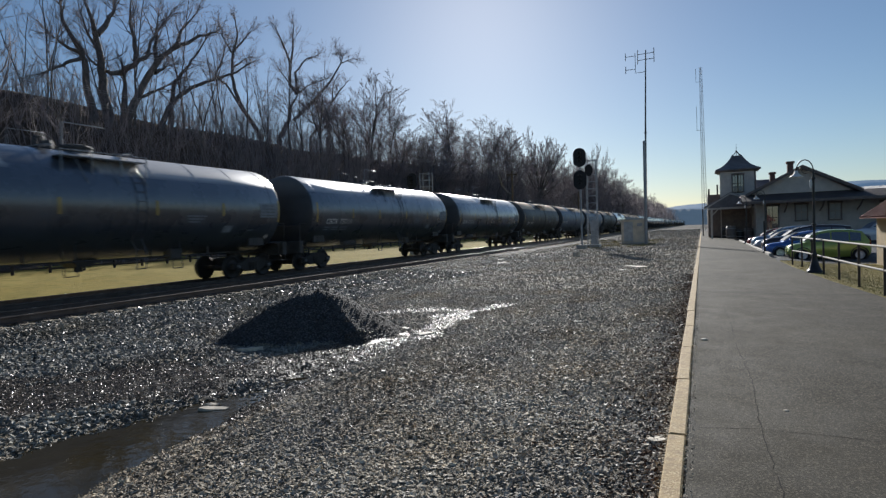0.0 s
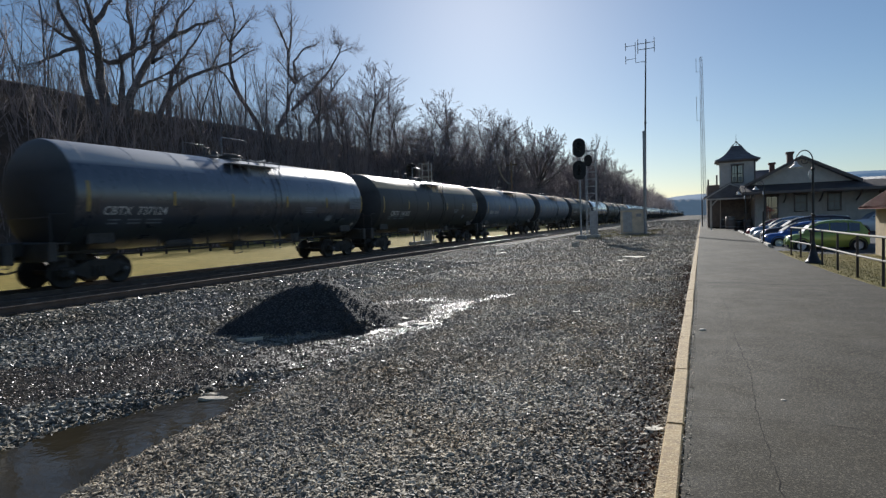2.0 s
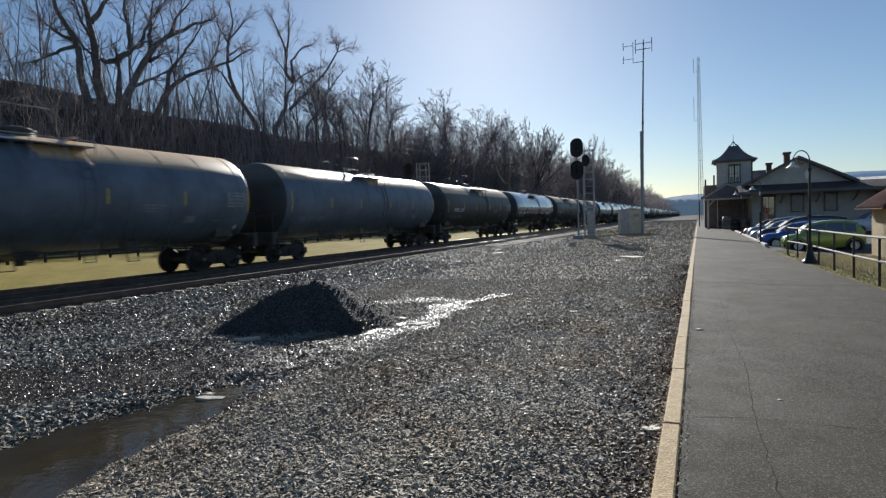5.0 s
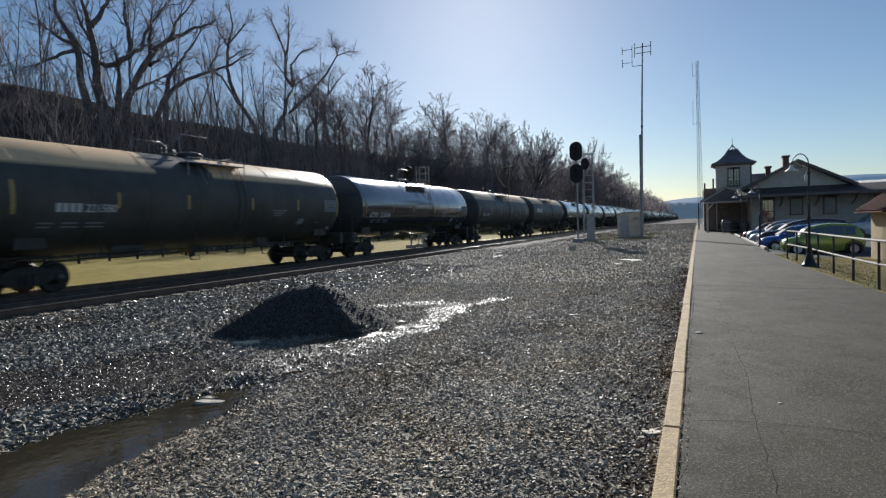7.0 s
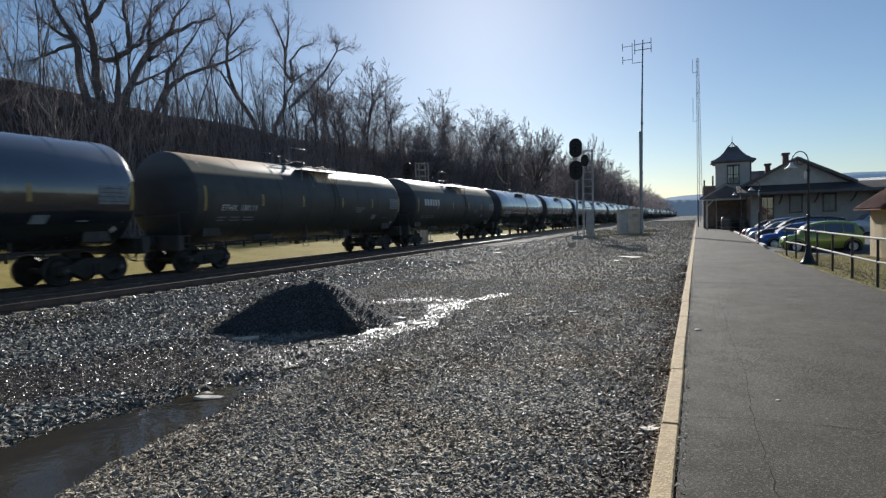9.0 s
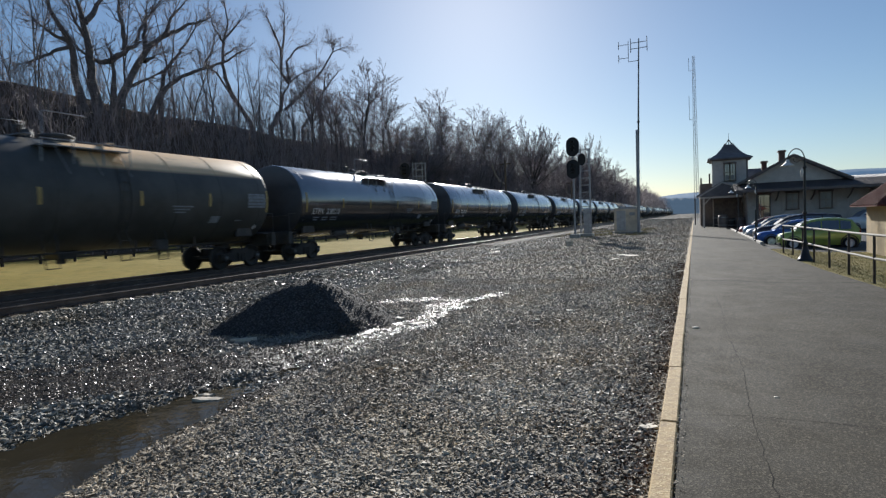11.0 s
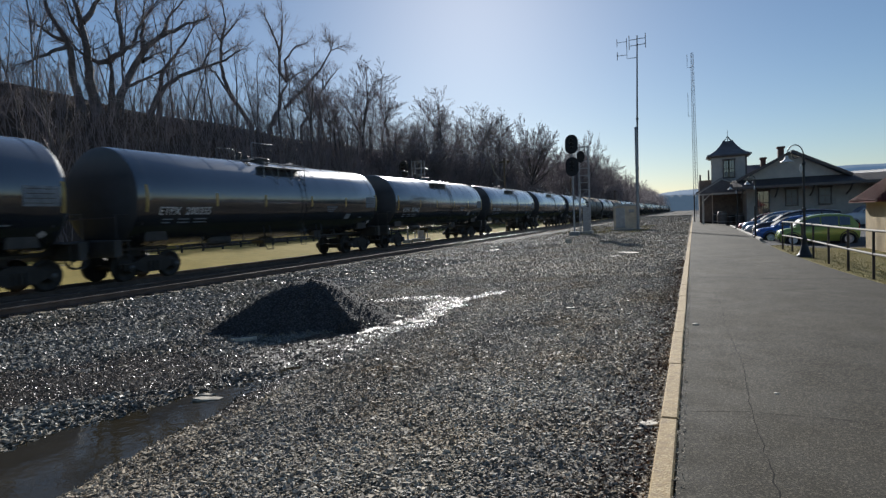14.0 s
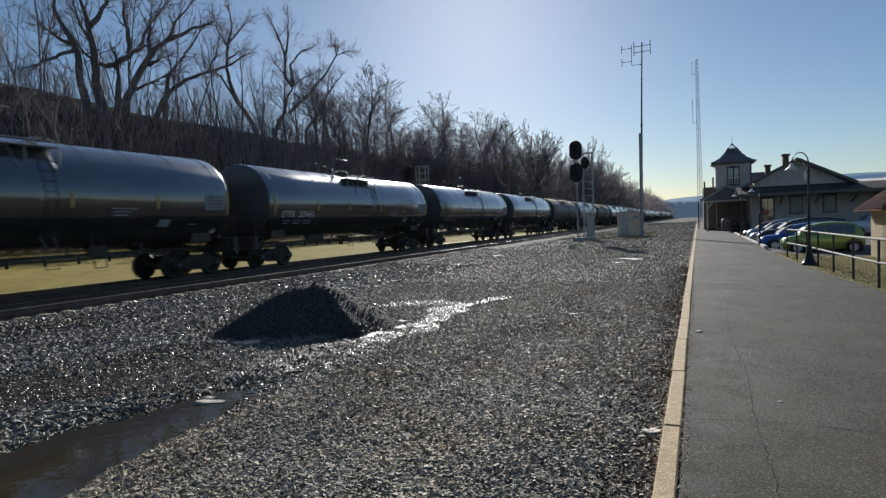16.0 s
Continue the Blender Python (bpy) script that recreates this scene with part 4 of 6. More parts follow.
ORDER = ["satin", "satin", "satin", "dusty", "grey", "grey", "dusty", "gloss", "dusty", "dusty", "gloss", "gloss", "gloss", "gloss", "gloss", "gloss", "gloss",
         "dusty", "satin", "dusty", "gloss", "gloss", "grey", "gloss", "dusty", "gloss", "gloss", "satin", "gloss", "gloss", "dusty", "gloss", "gloss", "satin",
         "gloss", "gloss", "gloss", "dusty", "gloss", "gloss"]
MARKS = {1: "CBTX  737111", 2: "CBTX  737124", 3: "CBTX  743325", 4: "KLRX  30938", 6: "221580", 7: "ETPX  200286", 8: "ETHX  100111",
         10: "ETPX  200210", 11: "ETPX  200363", 12: "ETPX  200355", 13: "ETPX  200442", 14: "ETPX  200441"}
SPANS = {13: (-6.7, -4.4, 2.02), 1: (-6.6, -4.4, 2.02), 11: (-6.74, -4.45, 2.03), 3: (-6.5, -4.08, 1.93), 6: (-5.38, -4.35, 2.18), 8: (-6.56, -4.64, 2.12)}      # where the mark begins and ends along the tank, and its foot
LETTERING = {k: words(t, 0.40) for k, t in MARKS.items()}
makers = {}
train = []
for k, kind in enumerate(ORDER):
    if kind not in makers:
        makers[kind] = tank_car(kind)
        car = makers[kind]
    else:
        car = copy_thing(makers[kind], pose(0, 0, 0))
    train.append(car)
for k, car in enumerate(train):
    if k in LETTERING:
        v, f = LETTERING[k]
        w = max(p[0] for p in v)
        first, last, base = SPANS.get(k, (-6.88, -4.58, 2.02))
        s = (last - first) / w
        b = on_shell([(p[0] * s + first, p[1] * min(s, 1.0)) for p in v], f, 0.0, base)
        part("lettering", b, M_LETTER, car, "white reporting mark")
    if k == 6:
        part("lettering", bar_rows([(-6.14 + 0.2 * n, 2.30, 0.15, 0.26) for n in range(4)]), M_LETTER, car, "white lettering worn to bars")
    if k == 9:
        part("lettering", bar_rows([(-6.3 + 0.42 * n, 2.75, 0.30, 0.42) for n in range(6)]), M_LETTER, car, "large white letter shapes")


def run(t):
    """How far the train has rolled."""
    return 14.354 * t + 0.0177 * t * t - 0.00031 * t ** 3


def car_y(k, t):
    slack = 0.0 if k < 3 else 0.30 if k < 6 else 0.38 if k < 8 else 0.11
    return 20.33 - 8.3 + PITCH * k - run(t) - slack


# ---- beside the track ----
def ground_z(x, y):
    return float(land(x, y))


def signal_mast(x, y, heads, top):
    """A mast with black signal targets that face the far side."""
    z0 = ground_z(x, y)
    s = thing("railway_signal", "silver signal mast with black target heads beside the track", "railway signal", pose(x, y, z0), "signals")
    part("base", Build().box((0, 0, 0.12), (0.8, 0.8, 0.44), 0.04), M_CONCRETE, s)
    part("mast", Build().tube([(0, 0, 0.2), (0, 0, top)], 0.075, 12), M_SILVER, s)
    for z, w, h in heads:
        hd = new("signal_head")
        hd.parent = s
        hd.matrix_basis = pose(0, 0, z)
        tagged(hd, "black signal head with rounded target board")
        out = []
        for k in range(24):
            a = 2 * math.pi * k / 24
            out.append((w / 2 * math.cos(a), (h - w) / 2 * (1 if math.sin(a) >= 0 else -1) + w / 2 * math.sin(a)))
        part("target", Build().prism(out, -0.16, -0.12, "y"), M_SIGNAL, hd)
        for k in (-1, 0, 1):
            b = Build().turned([(0.0, 0.30), (0.11, 0.30), (0.14, 0.10), (0.14, -0.06)][::-1], (0, 0, k * 0.34), "y", 14)
            part("lamp_unit", b, M_SIGNAL, hd)
            v = Build()
            pts, pts2 = [], []
            for j in range(9):
                a = math.pi * j / 8
                pts.append((0.15 * math.cos(a), -0.16, k * 0.34 + 0.15 * math.sin(a)))
                pts2.append((0.15 * math.cos(a), -0.46, k * 0.34 + 0.15 * math.sin(a) - 0.02))
            v.add(pts + pts2, [(j, j + 1, j + 10, j + 9) for j in range(8)])
            part("hood", v, M_SIGNAL, hd)
    return s


def lattice_ladder(x, y, top, w=0.85, d=0.6, kind="signal_tower", head=None):
    """A light bolted tower of angle bars with platform and rail at its top."""
    z0 = ground_z(x, y)
    s = thing(kind, "silver lattice tower with ladder and a round signal target", "signal tower", pose(x, y, z0), "signals")
    part("base", Build().box((0, 0, 0.1), (w + 0.4, d + 0.5, 0.4), 0.04), M_CONCRETE, s)
    for sx in (-1, 1):
        for sy in (-1, 1):
            part("leg", Build().box((sx * w / 2, sy * d / 2, top / 2 + 0.1), (0.07, 0.07, top), 0.01), M_SILVER, s)
    n = int(top / 0.62)
    for k in range(1, n + 1):
        z = 0.2 + k * (top - 0.2) / n
        for sy in (-1, 1):
            part("rung", Build().tube([(-w / 2, sy * d / 2, z), (w / 2, sy * d / 2, z)], 0.028, 5), M_SILVER, s)
        if k % 2:
            part("brace", Build().tube([(-w / 2, -d / 2, z), (w / 2, -d / 2, z + 0.6)], 0.02, 5), M_SILVER, s)
    part("equipment_case", Build().box((0.1, 0, 1.35), (0.55, 0.5, 2.1), 0.03), M_SILVER, s)
    if head:
        out = [(head[1] / 2 * math.cos(2 * math.pi * k / 24), head[2] / 2 * math.sin(2 * math.pi * k / 24)) for k in range(24)]
        hd = Build().prism([(a + head[3], b + head[0]) for a, b in out], -d / 2 - 0.22, -d / 2 - 0.17, "y")
        hd.turned([(0.16, -0.18), (0.16, 0.1)], (head[3], -d / 2, head[0]), "y", 12)
        part("signal_head", hd, M_SIGNAL, s, "round black target board")
    return s


signal_mast(-9.35, 50.0, ((7.75, 1.08, 1.62), (5.86, 1.10, 1.62)), 7.4)
lattice_ladder(-8.85, 52.6, 7.75, 0.85, 0.6, head=(6.85, 0.70, 1.05, -0.15))
signal_mast(-24.6, 48.5, ((6.9, 1.0, 1.5),), 7.4)
lattice_ladder(-24.3, 50.8, 7.7, 1.0, 0.7)

# relay cabinet
z0 = ground_z(-6.1, 60)
cab = thing("relay_cabinet", "pale weathered metal relay cabinet on a concrete pad", "relay cabinet", pose(-6.1, 60.5, z0))
part("pad", Build().box((0, 0, 0.06), (2.7, 2.1, 0.22), 0.02), M_CONCRETE, cab)
part("body", Build().box((0, 0, 1.28), (2.35, 1.7, 2.25), 0.03), M_CABINET, cab)
part("roof", Build().prism([(-1.28, 2.40), (1.28, 2.40), (1.28, 2.46), (0, 2.62), (-1.28, 2.46)], -0.95, 0.95, "y"), M_SILVER, cab)
part("door", Build().box((-0.5, -0.87, 1.25), (0.85, 0.04, 1.95), 0.01), M_SILVER, cab)
part("vent", Build().box((0.55, -0.87, 1.9), (0.5, 0.03, 0.3), 0.005), M_GALV, cab)

# radio mast with its dipoles, and the stub pole beside it
zm = ground_z(-4.66, 58.5)
mast = thing("radio_mast", "slender dark steel radio mast with four-element antenna", "radio mast", pose(-4.82, 58.6, zm))
part("pole", Build().tube([(0, 0, -0.1), (0.05, 0, 6.0), (0.16, 0, 12.0), (0.32, 0, 18.4)], [0.10, 0.09, 0.075, 0.05], 10), M_BLACKIRON, mast)
for z, x in ((5.9, 0.05), (10.6, 0.135)):
    part("collar", Build().turned([(0.10, -0.08), (0.13, -0.05), (0.13, 0.05), (0.10, 0.08)], (x, 0, z), "z", 10), M_BLACKIRON, mast)
for z in (17.5, 18.05):
    part("boom", Build().tube([(-0.42, 0, z), (1.05, 0.1, z + 0.04)], 0.03, 6), M_BLACKIRON, mast)
for x in (-0.42, 1.05):
    part("dipole", Build().tube([(x, 0, 17.15), (x, 0, 18.5)], 0.035, 6), M_BLACKIRON, mast)
part("side_arm", Build().tube([(0.28, 0, 16.35), (-0.65, 0.1, 16.37), (-0.65, 0.1, 18.3)], 0.03, 6), M_BLACKIRON, mast)
for z in (16.75, 18.0):
    part("boom", Build().tube([(-0.65, 0.1, z), (-1.55, 0.2, z + 0.03)], 0.025, 6), M_BLACKIRON, mast)
    part("dipole", Build().tube([(-1.55, 0.2, z - 0.35), (-1.55, 0.2, z + 0.38)], 0.035, 6), M_BLACKIRON, mast)
pole = thing("steel_pole", "grey steel stub pole standing beside the radio mast", "pole", pose(-4.78, 57.6, ground_z(-4.78, 57.6)))
part("shaft", Build().tube([(0, 0, -0.1), (0.02, 0, 9.6)], [0.15, 0.12], 12), M_GALV, pole)
part("cap", Build().turned([(0.14, 9.58), (0.14, 9.66), (0.0, 9.74)], (0.02, 0, 0), "z", 12), M_GALV, pole)

# lattice radio tower far behind
tower = thing("lattice_tower", "tall slim grey lattice radio tower", "radio tower", pose(0.75, 142, ground_z(0.75, 142)))
H = 36.3
for k in range(3):
    a = 2 * math.pi * k / 3 + 0.5
    part("leg", Build().tube([(0.62 * math.cos(a), 0.62 * math.sin(a), -0.2), (0.30 * math.cos(a) - 0.25, 0.30 * math.sin(a), H)], [0.045, 0.03], 6), M_TOWER, tower)
web = Build()
for j in range(48):
    for k in range(3):
        def at(level, m):
            t = level / 48
            a = 2 * math.pi * (m % 3) / 3 + 0.5
            r = 0.62 + (0.30 - 0.62) * t
            return (r * math.cos(a) - 0.25 * t, r * math.sin(a), H * t)
        web.tube([at(j, k), at(j + 1, k + 1)], 0.02, 3, False)
        web.tube([at(j + 1, k), at(j + 1, k + 1)], 0.018, 3, False)
part("web", web, M_TOWER, tower)
for z, l in ((33.2, 2.9), (22.5, 5.2)):
    part("whip_antenna", Build().tube([(-0.4, 0, z), (-1.25, 0, z), (-1.25, 0, z + l)], 0.05, 5), M_TOWER, tower)

# post-and-rail fence along the field
FX = -44.5
fence = thing("field_fence", "dark weathered wooden post-and-rail fence along the field", "fence")
for k in range(0, 42):
    y = 4 + k * 2.6
    z = ground_z(FX, y)
    part("post", Build().box((FX, y, z + 0.55), (0.16, 0.16, 1.35), 0.015), M_TIE, fence)
    for h in (0.35, 0.75, 1.12):
        part("fence_rail", Build().box((FX + 0.08, y + 1.3, z + h + 0.02 * math.sin(k * 3 + h * 9)), (0.05, 2.6, 0.14), 0.008), M_TIE, fence)

# line poles behind the train
for x, y, h in ((-24.0, 78.0, 10.2), (-23.5, 123.0, 9.5), (-22.5, 190.0, 9.0)):
    p = thing("line_pole", "weathered timber line pole with a crossarm behind the track", "utility pole", pose(x, y, ground_z(x, y)), "line poles")
    part("shaft", Build().tube([(0, 0, -0.2), (0, 0, h)], [0.17, 0.11], 9), M_FENCE, p)
    part("crossarm", Build().box((0, 0, h - 0.5), (1.6, 0.1, 0.12), 0.01), M_FENCE, p)
    part("bracket", Build().tube([(-0.1, -0.2, h - 3.2), (-0.1, -2.2, h - 3.0), (-0.1, -4.2, h - 2.2), (-0.1, -5.6, h - 0.8)], 0.05, 6), M_GALV, p)
for dx, h in ((-0.7, 7.2), (0.7, 7.35), (-0.4, 7.0), (0.3, 7.55)):
    pts = []
    for k in range(41):
        t = k / 40
        y = 10 + 68 * t
        pts.append((-24.0 + dx, y, h + 0.5 - 1.9 * t * (1 - t) + 2.1 * t))
    w = whole("wire", Build().tube(pts, 0.008, 4), M_GALV, "thin bright wire strung between the line poles", "cable")

# flat slabs and pale stones lying in the gravel
def slab_stone(x, y, w, d, h, turn, seed, label="pale flat slab lying in the gravel", name="stone_slab"):
    rng = random.Random(seed)
    n = 9
    ring = [(w / 2 * math.cos(2 * math.pi * k / n) * rng.uniform(0.5, 1.12), d / 2 * math.sin(2 * math.pi * k / n) * rng.uniform(0.5, 1.12)) for k in range(n)]
    b = Build()
    v = [(a, c, 0) for a, c in ring] + [(a * 0.99, c * 0.99, h * rng.uniform(0.45, 0.75)) for a, c in ring] + [(0, 0, h * 0.6)]
    f = [(k, (k + 1) % n, n + (k + 1) % n, n + k) for k in range(n)] + [(n + k, n + (k + 1) % n, 2 * n) for k in range(n)] + [tuple(range(n))[::-1]]
    b.add(v, f)
    z = max(ground_z(x, y), WATER_Z) - 0.01
    return whole(name, b, M_SLAB, label, "stone slab", m=pose(x, y, z, rng.uniform(-5, 5), rng.uniform(-5, 5), turn))


for k, (x, y, w, d, h, a) in enumerate(((-5.20, 4.95, 0.34, 0.14, 0.05, 30), (-5.33, 5.08, 0.24, 0.10, 0.05, 20), (-6.93, 7.40, 0.46, 0.24, 0.10, 25), (-7.72, 7.30, 0.48, 0.10, 0.04, 15),
                                        (-2.62, 26.2, 1.25, 0.75, 0.07, 0), (-3.0, 24.2, 0.5, 0.3, 0.05, 10), (-10.9, 33.0, 0.85, 0.5, 0.08, 20), (-10.1, 30.3, 0.9, 0.45, 0.08, 10),
                                        (-8.2, 15.4, 0.24, 0.16, 0.10, 0), (-4.62, 9.35, 0.46, 0.22, 0.05, 40), (-2.55, 9.75, 0.20, 0.10, 0.05, 15), (-0.36, 18.9, 0.26, 0.14, 0.07, 0),
                                        (-0.37, 5.02, 0.22, 0.15, 0.045, 55), (-1.12, 4.55, 0.14, 0.05, 0.035, 20), (-5.3, 9.9, 0.3, 0.2, 0.06, 0), (-2.2, 11.0, 0.2, 0.1, 0.05, 0),
                                        (-7.4, 37.5, 1.0, 0.12, 0.5, 60), (-1.9, 36.0, 0.6, 0.3, 0.06, 0), (-5.4, 8.1, 0.16, 0.1, 0.05, 0), (-3.4, 6.2, 0.12, 0.07, 0.04, 0))):
    slab_stone(x, y, w, d, h, a, k)
chip = Build().turned([(0.05, 0), (0.055, 0.008), (0.03, 0.02), (0, 0.022)], (0, 0, 0), "z", 7)
whole("pebble", chip, M_SLAB, "small pale pebble on the platform", "stone", m=pose(0.0, 9.2, PLAT_Z - 0.006))
whole("pebble", chip, M_SLAB, "small pale pebble on the platform", "stone", m=Matrix.LocRotScale((0.66, 5.92, PLAT_Z - 0.006), None, (0.45, 0.45, 0.4)))


# ---- platform furniture ----
def lamp_post(x, y, side=-1):
    s = thing("lamp_post", "black iron scrolled lamp post with a white bell shade", "lamp post", pose(x, y, PLAT_Z - 0.01), "platform lamps")
    b = Build().turned([(0.24, 0.0), (0.24, 0.05), (0.19, 0.09), (0.14, 0.20), (0.085, 0.40), (0.065, 0.52), (0.08, 0.56), (0.055, 0.62), (0.045, 0.70)], (0, 0, 0), "z", 12)
    part("base", b, M_BLACKIRON, s)
    part("column", Build().tube([(0, 0, 0.65), (0, 0, 3.25)], [0.040, 0.032], 12), M_BLACKIRON, s)
    for z in (1.55, 3.0):
        part("collar", Build().turned([(0.035, -0.05), (0.06, -0.02), (0.06, 0.02), (0.035, 0.05)], (0, 0, z), "z", 12), M_BLACKIRON, s)
    arc = [(side * 0.235 - side * 0.235 * math.cos(math.pi * k / 14), 0, 3.25 + 0.36 * math.sin(math.pi * k / 14)) for k in range(15)]
    arc.append((side * 0.47, 0, 3.26))
    part("crook", Build().tube(arc, 0.017, 8), M_BLACKIRON, s)
    curl = []
    for k in range(30):
        a = 0.3 + k * 0.33
        r = 0.16 * (1 - k / 34)
        curl.append((side * (0.235 + r * math.cos(a)), 0, 3.28 + r * math.sin(a)))
    part("scroll", Build().tube(curl, 0.010, 6), M_BLACKIRON, s)
    b = Build().turned([(0.04, 0.20), (0.05, 0.18), (0.06, 0.11), (0.13, 0.05), (0.205, 0.0), (0.20, -0.01), (0.12, 0.03), (0.04, 0.07)][::-1], (side * 0.47, 0, 3.08), "z", 20)
    part("shade", b, M_WHITEPAINT, s, "white enamel bell shade")
    part("bulb", Build().turned([(0.0, -0.06), (0.05, -0.03), (0.06, 0.02), (0.03, 0.08)], (side * 0.47, 0, 3.10), "z", 10), M_LAMP, s)
    part("ornament", Build().turned([(0.0, -0.16), (0.035, -0.10), (0.05, 0.0), (0.035, 0.10), (0.0, 0.16)], (side * 0.075, 0, 2.84), "z", 8), M_WHITEPAINT, s, "pale leaf ornament")
    return s


lamp_post(3.28, 21.7)
lamp_post(3.62, 41.0)
short_post = thing("bollard_post", "short dark iron post at the platform edge", "post", pose(3.07, 35.3, PLAT_Z - 0.01))
part("shaft", Build().tube([(0, 0, 0), (0, 0, 1.7)], 0.05, 8), M_BLACKIRON, short_post)
part("foot", Build().turned([(0.12, 0.0), (0.12, 0.05), (0.06, 0.12)], (0, 0, 0), "z", 10), M_BLACKIRON, short_post)
lamp_post(3.15, 50.0)
far_post = thing("bollard_post", "dark slim post at the far end of the platform", "post", pose(0.2, 84.0, PLAT_Z - 0.01))
part("shaft", Build().tube([(0, 0, 0), (0, 0, 3.4)], 0.07, 8), M_BLACKIRON, far_post)
part("cap", Build().turned([(0.10, 3.38), (0.10, 3.46), (0.0, 3.56)], (0, 0, 0), "z", 8), M_BLACKIRON, far_post)

# pipe railing along the lawn
LINE = [(3.16, 25.7), (3.30, 24.4), (3.39, 22.9), (3.44, 21.2), (3.49, 19.25), (3.55, 17.3), (3.64, 15.45), (3.86, 13.7), (4.20, 12.0), (4.70, 10.4), (5.3, 8.9)]
rail = thing("pipe_railing", "pale two-bar pipe railing on dark brown posts", "railing")
for x, y in LINE:
    part("post", Build().tube([(x, y, -0.55), (x, y, PLAT_Z + 1.03)], 0.03, 8), M_BROWNIRON, rail)
for h in (0.52, 1.04):
    part("bar", Build().tube([(x, y, PLAT_Z + h) for x, y in LINE], 0.028, 8), M_PIPE, rail)

# trash bins and barrels under the canopy
def bin_(x, y, h, r, col, word):
    s = thing("planter_barrel", word, "barrel", pose(x, y, PLAT_Z - 0.008), "barrels")
    part("body", Build().turned([(r * 0.85, 0), (r, h * 0.35), (r, h * 0.65), (r * 0.88, h), (r * 0.75, h)], (0, 0, 0), "z", 16), col, s)
    for t in (0.2, 0.8):
        part("hoop", Build().turned([(r * 0.99, h * t - 0.03), (r * 1.02, h * t - 0.03), (r * 1.02, h * t + 0.03), (r * 0.99, h * t + 0.03)], (0, 0, 0), "z", 16, False, False), M_GALV, s)
    return s


bin_(3.6, 67.5, 0.9, 0.45, M_DARKPLASTIC, "dark barrel with bright hoops on the platform")
bin_(4.4, 67.0, 1.0, 0.45, M_TRIM, "dark wooden barrel standing on the platform")
bin_(1.7, 79, 1.1, 0.45, M_TRIM, "dark wooden barrel standing on the platform")
bin_(2.0, 74, 1.0, 0.42, M_TRIM, "dark wooden barrel standing on the platform")
bin_(2.5, 70, 1.2, 0.5, M_DARKPLASTIC, "dark barrel with bright hoops on the platform")
bin_(2.75, 66, 1.3, 0.48, M_TRIM, "dark wooden barrel standing on the platform")


# ---- the station ----
def gable(b, x0, x1, y0, y1, z0, z1, over=0.5, thick=0.16):
    """Roof with its ridge along y; z0 eave, z1 ridge."""
    xm = (x0 + x1) / 2
    sl = (z1 - z0) / (xm - x0)
    for s in (-1, 1):
        xe = xm + s * ((x1 - x0) / 2 + over)
        ze = z0 - sl * over
        out = [(xm, z1), (xe, ze), (xe, ze - thick), (xm, z1 - thick)]
        b.prism(out if s < 0 else out[::-1], y0 - over, y1 + over, "y")
    return b


def sash(x, y, z, w, h, parent, glass=M_GLASS):
    """A sash window or door light in a wall that faces -y."""
    win = new("window")
    win.parent = parent
    win.matrix_basis = pose(x, y, z)
    for sx in (-1, 1):
        part("jamb", Build().box((sx * (w / 2 + 0.06), -0.03, 0), (0.12, 0.12, h + 0.24), 0.01), M_TRIM, win)
    part("lintel", Build().box((0, -0.05, h / 2 + 0.10), (w + 0.34, 0.16, 0.18), 0.015), M_TRIM, win)
    part("sill", Build().box((0, -0.06, -h / 2 - 0.06), (w + 0.3, 0.2, 0.09), 0.01), M_TRIM, win)
    for k in (-1, 1):
        part("pane", Build().box((0, -0.01, k * h / 4), (w, 0.02, h / 2 - 0.04)), glass, win)
    part("meeting_rail", Build().box((0, -0.03, 0), (w, 0.05, 0.06)), M_TRIM, win)
    part("mullion", Build().box((0, -0.025, 0), (0.04, 0.03, h)), M_TRIM, win)
    return win


st = thing("station", "grey clapboard railway station with dark roofs and a turret", "station building")
LZ = -0.62
part("wall", Build().box((9.6, 72, 1.7 + LZ / 2), (9.4, 15.4, 4.6)), M_STATION, st)
part("gable_wall", Build().prism([(4.2, 3.8), (13.2, 3.8), (8.72, 6.3)], 64.2, 64.5, "y"), M_CREAM, st)
part("main_roof", gable(Build(), 4.3, 13.1, 63.8, 80, 4.12, 6.45, 0.35, 0.2), M_ROOF, st)
# skirt roof round the gable end, carried on brackets
sk = Build()
sk.prism([(61.6, 3.14), (61.6, 3.27), (64.3, 4.02), (64.3, 3.86)], 3.6, 27.0, "x")
part("skirt_roof", sk, M_SKIRT_SHADED, st, "sheet metal skirt roof, painted dark as the gable shades it")
part("fascia", Build().box((15.3, 61.58, 3.16), (23.5, 0.08, 0.26), 0.01), M_TRIM, st)
for x in np.arange(3.9, 27.0, 0.42):
    part("standing_seam", Build().tube([(x, 61.6, 3.275), (x, 64.28, 4.02)], 0.018, 4), M_SKIRT_SHADED, st)
pr = Build().prism([(64.5, 3.90), (64.5, 4.00), (70.5, 4.50), (76.5, 4.00), (76.5, 3.90), (70.5, 4.40)], 13.3, 27.6, "x")
part("wing_roof", pr, M_PALEROOF, st, "pale ribbed sheet metal roof")
for x in np.arange(13.5, 27.6, 0.5):
    part("standing_seam", Build().tube([(x, 64.5, 4.01), (x, 70.5, 4.51)], 0.03, 4), M_PALEROOF, st)
part("wing_wall", Build().box((20.4, 70.5, 1.55), (13.4, 9.0, 4.6)), M_STATION, st)
